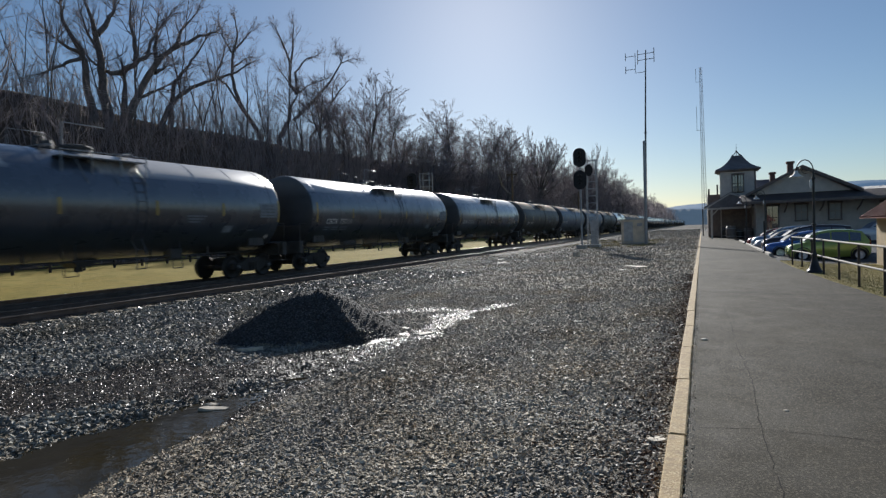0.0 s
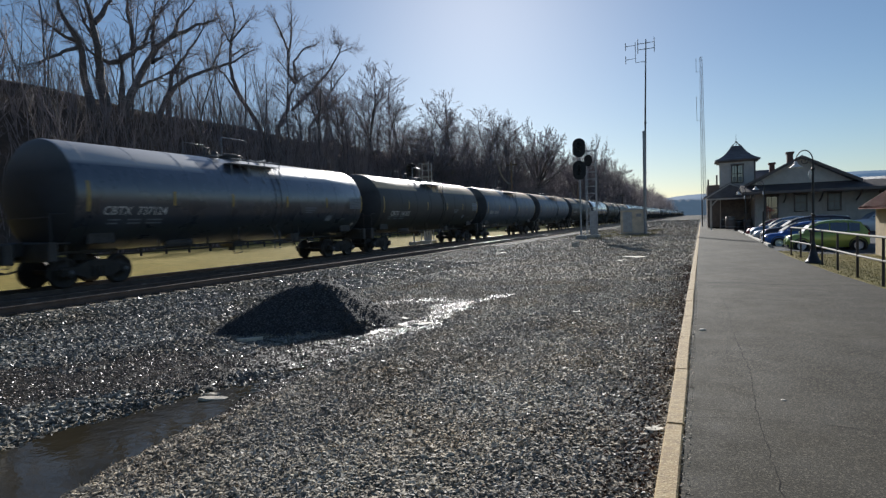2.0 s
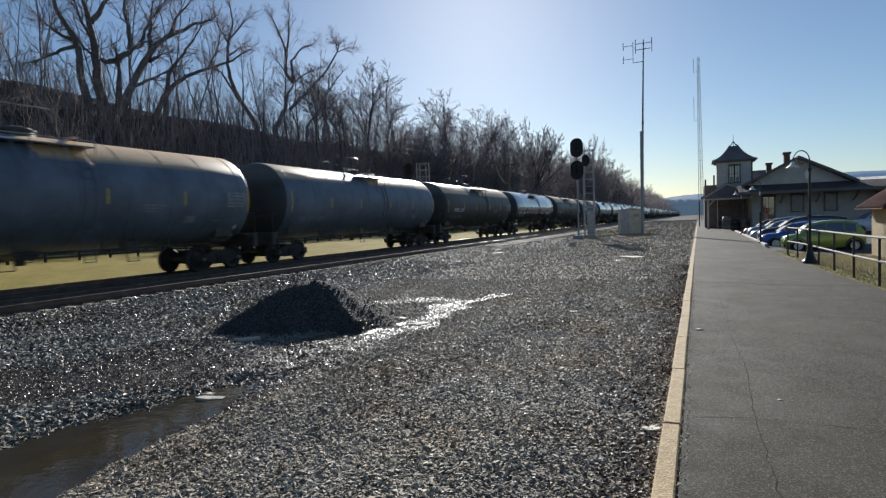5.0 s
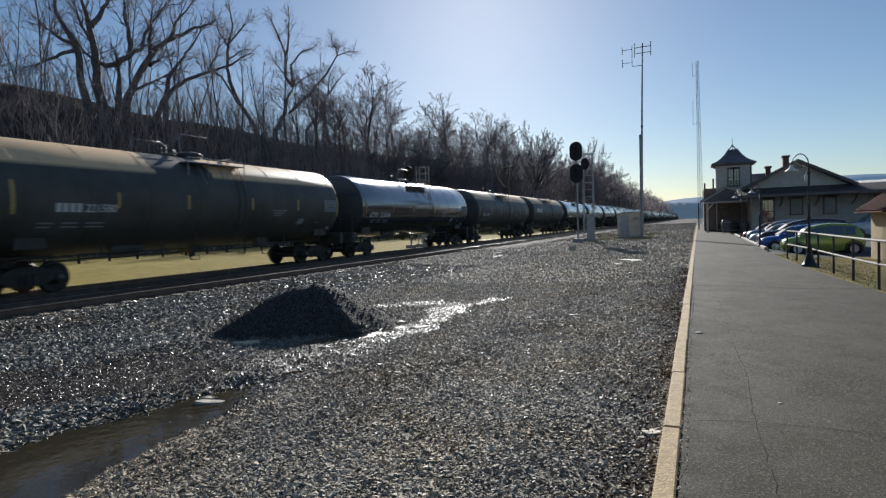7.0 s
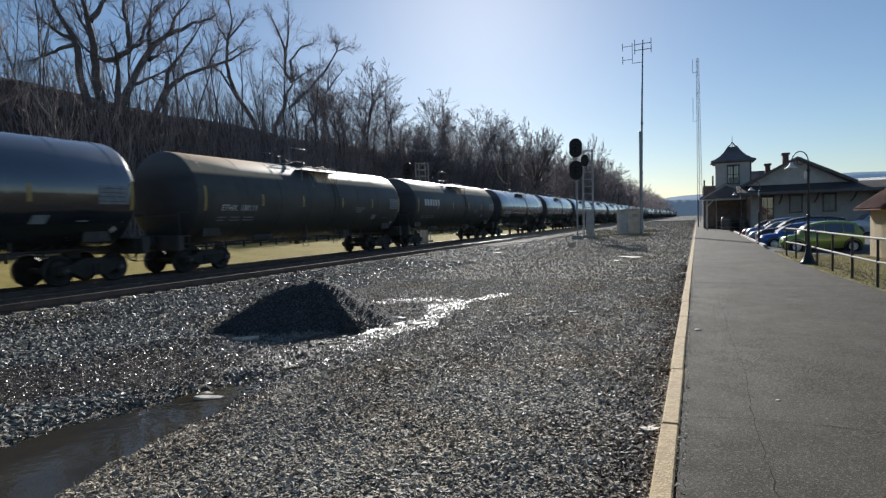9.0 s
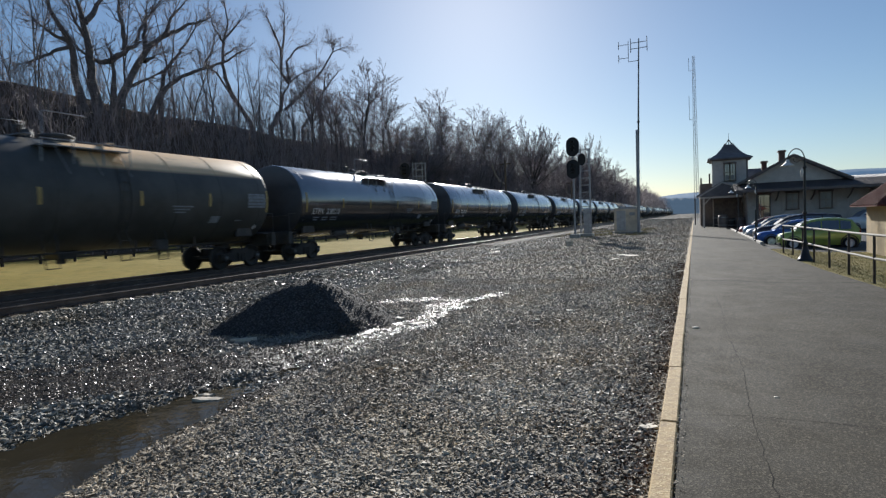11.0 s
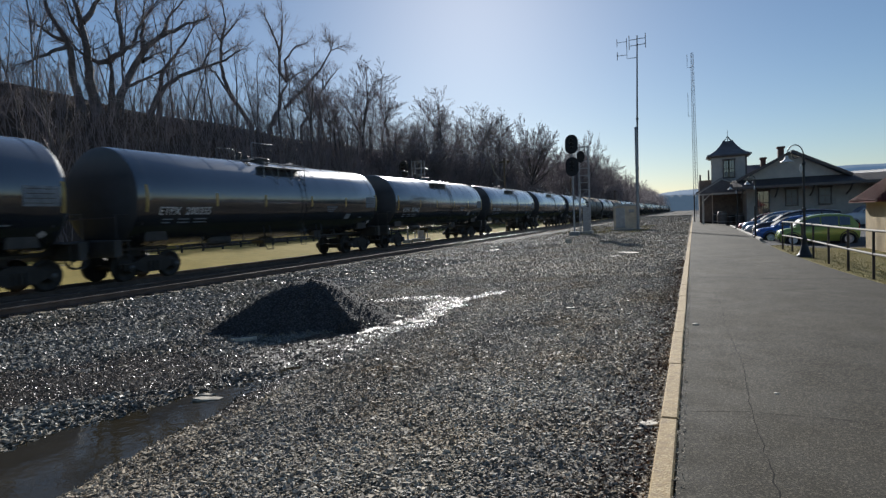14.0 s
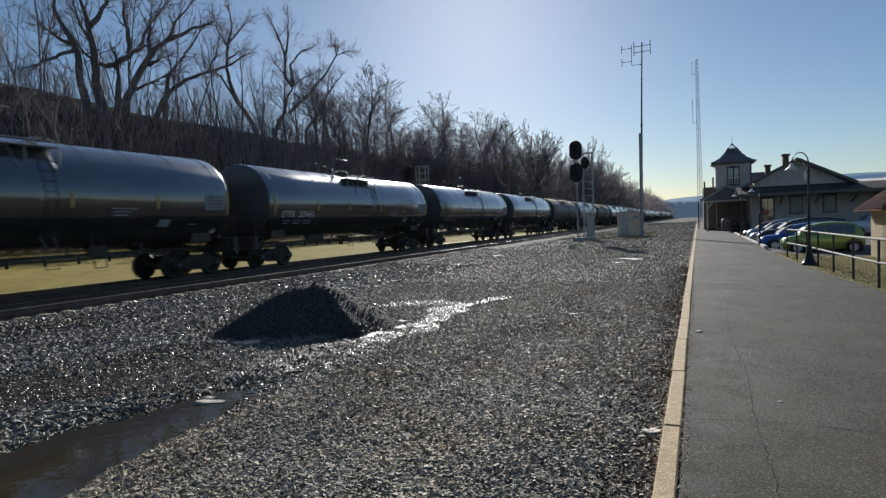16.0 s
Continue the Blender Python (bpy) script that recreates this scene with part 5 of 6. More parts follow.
for x in (4.4, 7.3, 10.2, 13.1, 16.0, 19.0, 22.0):
    part("bracket", Build().tube([(x, 64.2, 2.2), (x, 62.9, 2.55), (x, 61.8, 3.18)], 0.07, 6), M_TRIM, st)
for x in (8.7, 11.4):
    sash(x, 64.26, 2.1, 0.86, 1.45, st, M_PALEPANE)
sash(6.3, 64.26, 1.7, 0.9, 2.2, st)
for x in (15.8, 18.0):
    sash(x, 65.96, 2.1, 0.9, 1.4, st, M_PALEPANE)
for x in np.arange(5.1, 14.2, 0.9):
    part("batten", Build().box((x, 64.26, 1.0), (0.05, 0.04, 3.2)), M_STATION, st)
part("barge_board", Build().prism([(3.95, 3.83), (8.72, 6.30), (13.45, 3.83), (13.45, 4.05), (8.72, 6.54), (3.95, 4.05)], 63.36, 63.44, "y"), M_TRIM, st)
# turret
tw = new("turret")
tw.parent = st
tw.matrix_basis = pose(3.66, 71.7, 0)
tagged(tw, "square turret with flared dark roof and iron finial")
part("turret_wall", Build().box((0, 0, 3.4), (3.36, 3.36, 7.4)), M_CREAM, tw)
for sx in (-1, 1):
    part("corner_board", Build().box((sx * 1.66, -1.68, 5.6), (0.16, 0.08, 2.9), 0.01), M_TRIM if sx > 0 else M_CREAM, tw)
# Dark sheet added over the wall for the shade under the canopy.
part("lower_panelling", Build().box((0, -1.74, 1.1), (3.3, 0.08, 3.6), 0.01), M_TRIM, tw)
part("cornice", Build().box((0, 0, 6.95), (3.9, 3.9, 0.22), 0.03), M_TRIM, tw)
rf = Build()
rings = [(2.18, 6.98), (2.16, 7.10), (1.72, 7.30), (1.28, 7.62), (0.92, 8.02), (0.62, 8.45), (0.50, 8.66)]
vv, ff = [], []
for r, z in rings:
    vv += [(-r, -r, z), (r, -r, z), (r, r, z), (-r, r, z)]
for k in range(len(rings) - 1):
    for j in range(4):
        ff.append((4 * k + j, 4 * k + (j + 1) % 4, 4 * k + 4 + (j + 1) % 4, 4 * k + 4 + j))
m = 4 * (len(rings) - 1)
ff += [(3, 2, 1, 0), (m, m + 1, m + 2, m + 3)]
rf.add(vv, ff)
part("turret_roof", rf, M_ROOF, tw)
fin = Build()
for k in range(4):
    a = math.pi / 4 + k * math.pi / 2
    fin.tube([(0.66 * math.cos(a), 0.66 * math.sin(a), 8.66), (0.30 * math.cos(a), 0.30 * math.sin(a), 8.86), (0.04 * math.cos(a), 0.04 * math.sin(a), 9.2)], 0.04, 5)
fin.tube([(0, 0, 8.66), (0, 0, 9.95)], [0.04, 0.012], 6)
fin.turned([(0.0, 9.08), (0.10, 9.16), (0.0, 9.26)], (0, 0, 0), "z", 8)
part("finial", fin, M_BLACKIRON, tw)
for sx in (-0.27, 0.27):
    sash(0.0 + sx, -1.70, 5.55, 0.42, 1.75, tw, M_GLASS)
part("bright_pane", Build().box((-0.27, -1.735, 4.98), (0.34, 0.012, 0.5)), M_PALEPANE, tw)
part("bright_pane", Build().box((0.27, -1.735, 4.98), (0.34, 0.012, 0.5)), M_PALEPANE, tw)
# low wing behind the turret, chimneys, pipes
part("low_wing", Build().box((2.2, 76.0, 2.2), (3.0, 8.0, 4.7)), M_TRIM, st)
part("ridge_roof", Build().prism([(73.0, 4.4), (76.0, 6.15), (79.0, 4.4)], 4.6, 9.5, "x"), M_ROOF, st)
for x, y, w, z0_, z1_ in ((8.72, 71.5, 0.56, 5.6, 7.62), (7.25, 73.5, 0.5, 5.2, 6.75)):
    c = Build().box((x, y, (z0_ + z1_) / 2), (w, w, z1_ - z0_), 0.02)
    c.box((x, y, z1_ - 0.12), (w + 0.2, w + 0.2, 0.22), 0.03)
    part("chimney", c, M_BRICK, st)
for x, h in ((0.85, 5.3), (1.75, 5.75)):
    part("vent_pipe", Build().tube([(x, 74.0, 4.4), (x, 74.0, h)], 0.09, 8), M_DARKPLASTIC, st)

# gabled canopy over the platform end
can = thing("platform_canopy", "open gabled canopy with pale posts before the station", "canopy")
part("roof", Build().prism([(0.3, 2.93), (2.75, 4.32), (6.8, 2.78), (6.8, 2.92), (2.75, 4.46), (0.3, 3.07)], 65.9, 70.4, "y"), M_ROOF, can)
part("gable_board", Build().prism([(0.7, 2.95), (6.3, 2.95), (2.75, 4.26)], 65.95, 66.05, "y"), M_ROOF, can)
part("barge_board", Build().prism([(0.3, 2.74), (2.75, 4.24), (6.8, 2.62), (6.8, 2.78), (2.75, 4.42), (0.3, 2.90)], 65.80, 65.88, "y"), M_STATION, can)
part("tie_beam", Build().box((3.45, 65.98, 2.82), (5.6, 0.14, 0.16), 0.01), M_CREAM, can)
for x in (1.0, 6.0):
    for y in (66.1, 70.1):
        part("post", Build().box((x, y, 1.2 if x < 3 else 1.1), (0.14, 0.14, 3.1 if x < 3 else 3.5), 0.01), M_CREAM, can)
        part("brace", Build().tube([(x, y, 2.1), (x + (0.6 if x < 3 else -0.6), y, 2.78)], 0.05, 6), M_CREAM, can)

# shed with a ribbed red-brown roof
shed = thing("shed", "small tan board shed with a ribbed red-brown metal roof", "shed")
sx0, sy0, sz = 6.63, 26.2, -0.62
part("wall", Build().box((sx0 + 1.5, sy0 + 1.5, sz + 1.02), (3.0, 3.0, 2.08)), M_FENCE, shed)
for k in range(24):
    part("batten", Build().box((sx0 + 0.03 + k * 0.125, sy0 - 0.012, sz + 1.02), (0.085, 0.04, 2.04), 0.012), M_SHED, shed)
for k in range(22):
    part("batten", Build().box((sx0 - 0.012, sy0 + 0.06 + k * 0.135, sz + 1.02), (0.04, 0.092, 2.04), 0.012), M_SHED, shed)
ex0, ex1, ey0, ey1, ez, pz_ = sx0 - 0.5, sx0 + 3.5, sy0 - 0.5, sy0 + 3.5, sz + 2.04, sz + 3.75
hip = Build()
top_ = ((ex0 + ex1) / 2, (ey0 + ey1) / 2, pz_)
hip.add([(ex0, ey0, ez), (ex1, ey0, ez), (ex1, ey1, ez), (ex0, ey1, ez), top_, (ex0, ey0, ez - 0.05), (ex1, ey0, ez - 0.05), (ex1, ey1, ez - 0.05), (ex0, ey1, ez - 0.05)],
        [(0, 1, 4), (1, 2, 4), (2, 3, 4), (3, 0, 4), (5, 6, 1, 0), (6, 7, 2, 1), (7, 8, 3, 2), (8, 5, 0, 3), (8, 7, 6, 5)])
part("roof", hip, M_REDROOF, shed)
for k in range(1, 30):
    x = ex0 + k * (ex1 - ex0) / 30
    t = min(x - ex0, ex1 - x) / ((ex1 - ex0) / 2)
    part("rib", Build().tube([(x, ey0 - 0.02, ez + 0.008), (x, ey0 + (top_[1] - ey0) * t, ez + (pz_ - ez) * t + 0.008)], 0.028, 5), M_REDROOF, shed)
    y = ey0 + k * (ey1 - ey0) / 30
    part("rib", Build().tube([(ex0 - 0.02, y, ez + 0.008), (ex0 + (top_[0] - ex0) * t, y, ez + (pz_ - ez) * t + 0.008)], 0.028, 5), M_REDROOF, shed)
part("window", Build().box((sx0 + 0.62, sy0 - 0.03, sz + 1.32), (0.4, 0.03, 0.9)), M_GLASS, shed)
part("window_frame", Build().box((sx0 + 0.62, sy0 - 0.02, sz + 1.32), (0.52, 0.03, 1.02)), M_TRIM, shed)


# ---- parked cars ----
def loft(rings, close=True):
    b = Build()
    n = len(rings[0])
    v = [p for r in rings for p in r]
    f = []
    for k in range(len(rings) - 1):
        for j in range(n - 1):
            f.append((k * n + j, k * n + j + 1, (k + 1) * n + j + 1, (k + 1) * n + j))
    f += [tuple(range(n))[::-1], tuple(range((len(rings) - 1) * n, len(rings) * n))]
    b.add(v, f, True)
    return b


def parked_car(x, y, paint, word, length=3.9, width=1.7, height=1.52, suv=False, turn=0.0, axles=(0.17, 0.80)):
    """Nose towards -x. Origin on the ground under the nose."""
    s = thing("parked_car", word, "car", pose(x, y, -0.61, 0, 0, turn), "parked cars")
    L, w, H = length, width / 2, height
    belt = 0.62 * H
    hood = 0.58 * H if not suv else 0.62 * H
    rings = []
    for t, ww, zl, zt in ((0.0, 0.72, 0.32, 0.62 * hood), (0.03, 0.86, 0.22, 0.84 * hood), (0.10, 0.96, 0.20, 0.93 * hood), (0.24, 1.0, 0.20, hood), (0.32, 1.0, 0.20, belt * 1.0),
                          (0.60, 1.0, 0.20, belt * 1.03), (0.90, 0.99, 0.22, belt * 1.06), (0.97, 0.94, 0.26, belt * 1.02), (1.0, 0.86, 0.34, belt * 0.9)):
        a = w * ww
        rings.append([(t * L, -a * 0.90, zl), (t * L, -a, zl + 0.14), (t * L, -a, zt * 0.80), (t * L, -a * 0.92, zt), (t * L, 0, zt + 0.03), (t * L, a * 0.92, zt), (t * L, a, zt * 0.80), (t * L, a, zl + 0.14), (t * L, a * 0.90, zl)])
    part("body", loft(rings), paint, s)
    front = 0.20 if not suv else 0.24
    roofline = ((front, belt * 0.97), (front + 0.10, belt + (H - belt) * 0.52), (front + 0.20, H * 0.94), (front + 0.30, H * 0.985), (0.60, H), (0.78, H * 0.985), (0.90 if not suv else 0.94, H * 0.93), (0.985, belt * 1.02))

    def half(t, z):
        return w * (0.92 - 0.20 * max(0.0, (z - belt) / (H - belt)))

    cab = []
    for t, z in roofline:
        a0, a1 = w * 0.92, half(t, z)
        cab.append([(t * L, -a0, belt * 0.95), (t * L, -a1 if z > belt else -a0, z - 0.02), (t * L, -a1 * 0.8, z), (t * L, 0, z + 0.02), (t * L, a1 * 0.8, z), (t * L, a1 if z > belt else a0, z - 0.02), (t * L, a0, belt * 0.95)])
    part("roof", loft(cab), paint, s)
    ts, zs = [r[0] for r in roofline], [r[1] for r in roofline]
    for sy in (-1, 1):
        for t0, t1 in ((front + 0.07, 0.52), (0.535, 0.74), (0.755, 0.88)):
            low, high = [], []
            for k in range(7):
                t = t0 + (t1 - t0) * k / 6
                z0, z1 = belt * 1.02, max(belt * 1.03, belt + (float(np.interp(t, ts, zs)) - belt) * 0.80)
                low.append((t * L, sy * (half(t, z0) + 0.016), z0))
                high.append((t * L, sy * (half(t, z1) + 0.016), z1))
            f = [(k, k + 1, 7 + k + 1, 7 + k) for k in range(6)]
            part("side_window", Build().add(low + high, f if sy < 0 else [q[::-1] for q in f]), M_GLASS, s)
    rows = [((front + d) * L - 0.02, float(np.interp(front + d, ts, zs)) + 0.03) for d in (0.012, 0.10, 0.19)]
    wv = [(x_, sgn * half(0, z_) * 0.86, z_) for x_, z_ in rows for sgn in (-1, 1)]
    part("windscreen", Build().add(wv, [(0, 2, 3, 1)[::-1], (2, 4, 5, 3)[::-1]]), M_SCREEN_SKY, s)
    for t in axles:
        for sy in (-1, 1):
            wl = new("wheel")
            wl.parent = s
            wl.matrix_basis = pose(t * L, sy * (w - 0.05), 0.30)
            part("wheel_arch", Build().turned([(0.325, 0.02), (0.325, -0.02), (0.37, -0.02), (0.37, 0.02), (0.325, 0.02)], (t * L, sy * w, 0.32), "y", 20, False, False), M_DARKPLASTIC, s)
            part("tyre", Build().turned([(0.19, -0.10), (0.28, -0.10), (0.305, -0.06), (0.305, 0.06), (0.28, 0.10), (0.19, 0.10), (0.19, -0.10)], (0, 0, 0), "y", 20, True, False), M_RUBBER, wl)
            rim = Build().turned([(0.0, -0.08), (0.06, -0.085), (0.10, -0.05), (0.17, -0.06), (0.195, -0.095), (0.195, 0.0), (0.0, 0.0)] if sy < 0 else [(0.0, 0.0), (0.195, 0.0), (0.195, 0.095), (0.17, 0.06), (0.10, 0.05), (0.06, 0.085), (0.0, 0.08)], (0, 0, 0), "y", 14)
            part("rim", rim, M_RIM, wl)
    for sy in (-1, 1):
        part("headlight", Build().box((0.045 * L, sy * w * 0.66, 0.76 * hood), (0.16, 0.34, 0.16), 0.05), M_LAMP, s)
        part("tail_light", Build().box((0.985 * L, sy * w * 0.80, belt * 0.92), (0.08, 0.16, 0.30), 0.03), M_TAIL, s)
        part("mirror", Build().box((front * L + 0.32, sy * (w + 0.07), belt + 0.06), (0.12, 0.18, 0.13), 0.03), paint, s)
    part("grille", Build().box((0.018 * L, 0, 0.52 * hood), (0.06, w * 1.0, 0.14), 0.02), M_DARKPLASTIC, s)
    part("bumper", Build().box((0.02 * L, 0, 0.30), (0.10, w * 1.6, 0.16), 0.04), M_DARKPLASTIC, s)
    return s


P_LIME = car_paint("lime_green_paint", (0.40, 0.51, 0.11))
P_BLUE = car_paint("blue_paint", (0.04, 0.14, 0.48))
P_DARK = car_paint("maroon_black_paint", (0.035, 0.018, 0.020))
P_SILVER = car_paint("silver_paint", (0.45, 0.47, 0.50), 0.6)
P_PALEBLUE = car_paint("pale_blue_paint", (0.22, 0.32, 0.44), 0.5)
P_RED = car_paint("red_paint", (0.25, 0.03, 0.025))
P_WHITE = car_paint("white_car_paint", (0.62, 0.64, 0.66), 0.0)
parked_car(3.83, 33.3, P_LIME, "lime green hatchback parked nose to the platform", 3.35, 1.62, 1.50, False, 0.0, (0.18, 0.86))
parked_car(3.08, 36.4, P_BLUE, "blue saloon car parked nose to the platform", 4.3, 1.76, 1.44)
parked_car(3.25, 39.4, P_DARK, "dark maroon estate car parked nose to the platform", 4.6, 1.85, 1.70, True)
parked_car(3.10, 42.6, P_SILVER, "silver saloon car parked nose to the platform", 4.5, 1.78, 1.48)
parked_car(3.15, 45.8, P_PALEBLUE, "pale blue car parked nose to the platform", 4.5, 1.78, 1.62, True)
parked_car(3.10, 49.0, P_RED, "red car parked nose to the platform", 4.3, 1.75, 1.5)
parked_car(10.9, 56.0, P_WHITE, "white van parked before the station", 4.4, 1.8, 1.80, True, 8)

# grey kerb of the car park
b = Build().box((3.13, 46.0, PLAT_Z - 0.16), (0.16, 26.0, 0.46), 0.02)
whole("trim", b, M_CONCRETE, "pale concrete kerb between platform and car park", "kerb", kind="structure")

# grass: the lawn by the railing, and weeds about the signals
def grass(x0, x1, y0, y1, count, low, high, width, keep, label, seed):
    rng = np.random.default_rng(seed)
    px, py = rng.uniform(x0, x1, count), rng.uniform(y0, y1, count)
    ok = keep(px, py, rng)
    px, py = px[ok], py[ok]
    n = len(px)
    pz = land(px, py)
    ang, h, lean = rng.uniform(0, 2 * np.pi, n), rng.uniform(low, high, n), rng.uniform(0, high * 1.1, n)
    dx, dy = np.cos(ang), np.sin(ang)
    tri = np.stack([np.stack([px - width * dy, py + width * dx, pz - 0.01], -1), np.stack([px + width * dy, py - width * dx, pz - 0.01], -1), np.stack([px + lean * dx, py + lean * dy, pz + h], -1)], 1)
    return tagged(new("grass", mesh_arrays("grass", tri.reshape(-1, 3), np.arange(3 * n).reshape(-1, 3), M_BLADE)), label, "grass", kind="stuff")


def on_lawn(px, py, rng):
    edge_x = np.interp(py, [8, 11, 14.2, 18.5, 24.5, 31], [5.1, 4.2, 3.55, 3.22, 2.98, 2.95])
    return (px > edge_x + 0.02 + rng.exponential(0.05, len(px))) & ~((px > 6.45) & (py > 26.1) & (py < 29.3))


def in_patches(px, py, rng):
    return np.sin(px * 1.3 + py * 0.5) * np.sin(py * 0.9 - px * 0.6) + rng.normal(0, 0.25, len(px)) > 0.35


grass(2.9, 9.0, 8.0, 30.0, 17000, 0.015, 0.045, 0.012, on_lawn, "short dry winter grass on the lawn by the railing", 5)
grass(-11.5, -4.0, 51.0, 75.0, 16000, 0.04, 0.16, 0.022, in_patches, "thin olive weeds in the gravel about the signals", 6)

# far ridges
def ridge(x0, x1, y, heights, depth, material, seed):
    rngs = random.Random(seed)
    n, b = 90, Build()
    v = []
    for k in range(n + 1):
        t = k / n
        x = x0 + (x1 - x0) * t
        h = np.interp(t, np.linspace(0, 1, len(heights)), heights) + rngs.uniform(-0.6, 0.6)
        v += [(x, y - depth * 0.5, -4), (x, y - depth * 0.15, h * 0.65), (x, y, h), (x, y + depth, -4)]
    b.add(v, [(4 * k + j, 4 * k + 4 + j, 4 * k + 5 + j, 4 * k + 1 + j) for k in range(n) for j in range(3)], True)
    return whole("backdrop", b, material, "wooded ridge on the horizon, its blue haze painted as a glow", "hill", kind="structure")


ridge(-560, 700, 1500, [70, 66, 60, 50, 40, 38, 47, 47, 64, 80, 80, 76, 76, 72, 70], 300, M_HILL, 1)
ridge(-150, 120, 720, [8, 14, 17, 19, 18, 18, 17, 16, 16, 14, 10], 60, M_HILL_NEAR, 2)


# ---- woods ----
def branch(b, rng, start, way, length, r0, segs, sides, bend=0.18, rise=0.05, r1=None):
    pts, rad = [Vector(start)], [r0]
    d = Vector(way).normalized()
    for k in range(segs):
        d = (d + Vector((rng.gauss(0, bend), rng.gauss(0, bend), rng.gauss(0, bend) + rise))).normalized()
        pts.append(pts[-1] + d * (length / segs))
        rad.append(r0 + ((r1 if r1 is not None else r0 * 0.35) - r0) * (k + 1) / segs)
    b.tube(pts, rad, sides, False)
    return pts, rad


def spread(rng, d, angle):
    d = Vector(d).normalized()
    o = d.orthogonal().normalized()
    o.rotate(Matrix.Rotation(rng.uniform(0, 2 * math.pi), 3, d))
    return (d * math.cos(angle) + o * math.sin(angle)).normalized()


def twig(b, rng, p, way, l, r):
    """A single tapering shoot, three-sided, ending in a point."""
    way = (way + Vector((0, 0, 0.15))).normalized()
    u = way.orthogonal().normalized()
    w = way.cross(u)
    b.add([tuple(p + u * r), tuple(p - u * (r * 0.5) + w * (r * 0.87)), tuple(p - u * (r * 0.5) - w * (r * 0.87)), tuple(p + way * l)], [(0, 1, 3), (1, 2, 3), (2, 0, 3)], True)


def sprout(b, rng, pts, rad, level, length, counts, start=0.25, thick=0.013, wide=(22, 58)):
    """Side shoots along a limb, and theirs in turn."""
    n = counts[0]
    for k in range(n):
        t = start + (1 - start) * (k + rng.random()) / n
        f = t * (len(pts) - 1)
        i = min(int(f), len(pts) - 2)
        p = pts[i].lerp(pts[i + 1], f - i)
        r = (rad[i] + (rad[i + 1] - rad[i]) * (f - i))
        way = spread(rng, pts[i + 1] - pts[i], radians(rng.uniform(*wide)))
        l = length * rng.uniform(0.6, 1.15) * (1.15 - 0.5 * t)
        if len(counts) == 1:
            twig(b, rng, p, way, l, thick)
            continue
        q, qr = branch(b, rng, p, way, l, max(thick, min(r * 0.6, 0.02 + 0.016 * l)), 4 if level == 1 else 2, 4 if level == 1 else 3, 0.17, 0.07, thick)
        sprout(b, rng, q, qr, level + 1, l * 0.48, counts[1:], 0.12, thick, wide)


def woods_tree(seed, height, spread_count, girth=0.2, thick=0.013, low=0.3, wide=(14, 42)):
    """An upright bare forest tree: trunk, and crown of limbs and twigs."""
    rng = random.Random(seed)
    trunk, crown = Build(), Build()
    pts, rad = branch(trunk, rng, (0, 0, -0.4), (rng.gauss(0, 0.06), rng.gauss(0, 0.06), 1), height, girth, 9, 6, 0.07, 0.10, 0.03)
    sprout(crown, rng, pts, rad, 1, height * 0.36, spread_count, rng.uniform(low, low + 0.12), thick, wide)
    if rng.random() < 0.6:
        p2, r2 = branch(trunk, rng, pts[3], spread(rng, (0, 0, 1), 0.4), height * 0.6, girth * 0.6, 7, 5, 0.08, 0.12, 0.03)
        sprout(crown, rng, p2, r2, 1, height * 0.28, (spread_count[0] - 3,) + spread_count[1:], 0.3, thick, wide)
    return trunk.mesh("trunk", M_BARK), crown.mesh("crown", M_TWIG)


def plant(name, meshes, m, label, group):
    t = thing(name, label, "tree", m, group)
    part("trunk", meshes[0], None, t)
    part("crown", meshes[1], None, t)
    return t


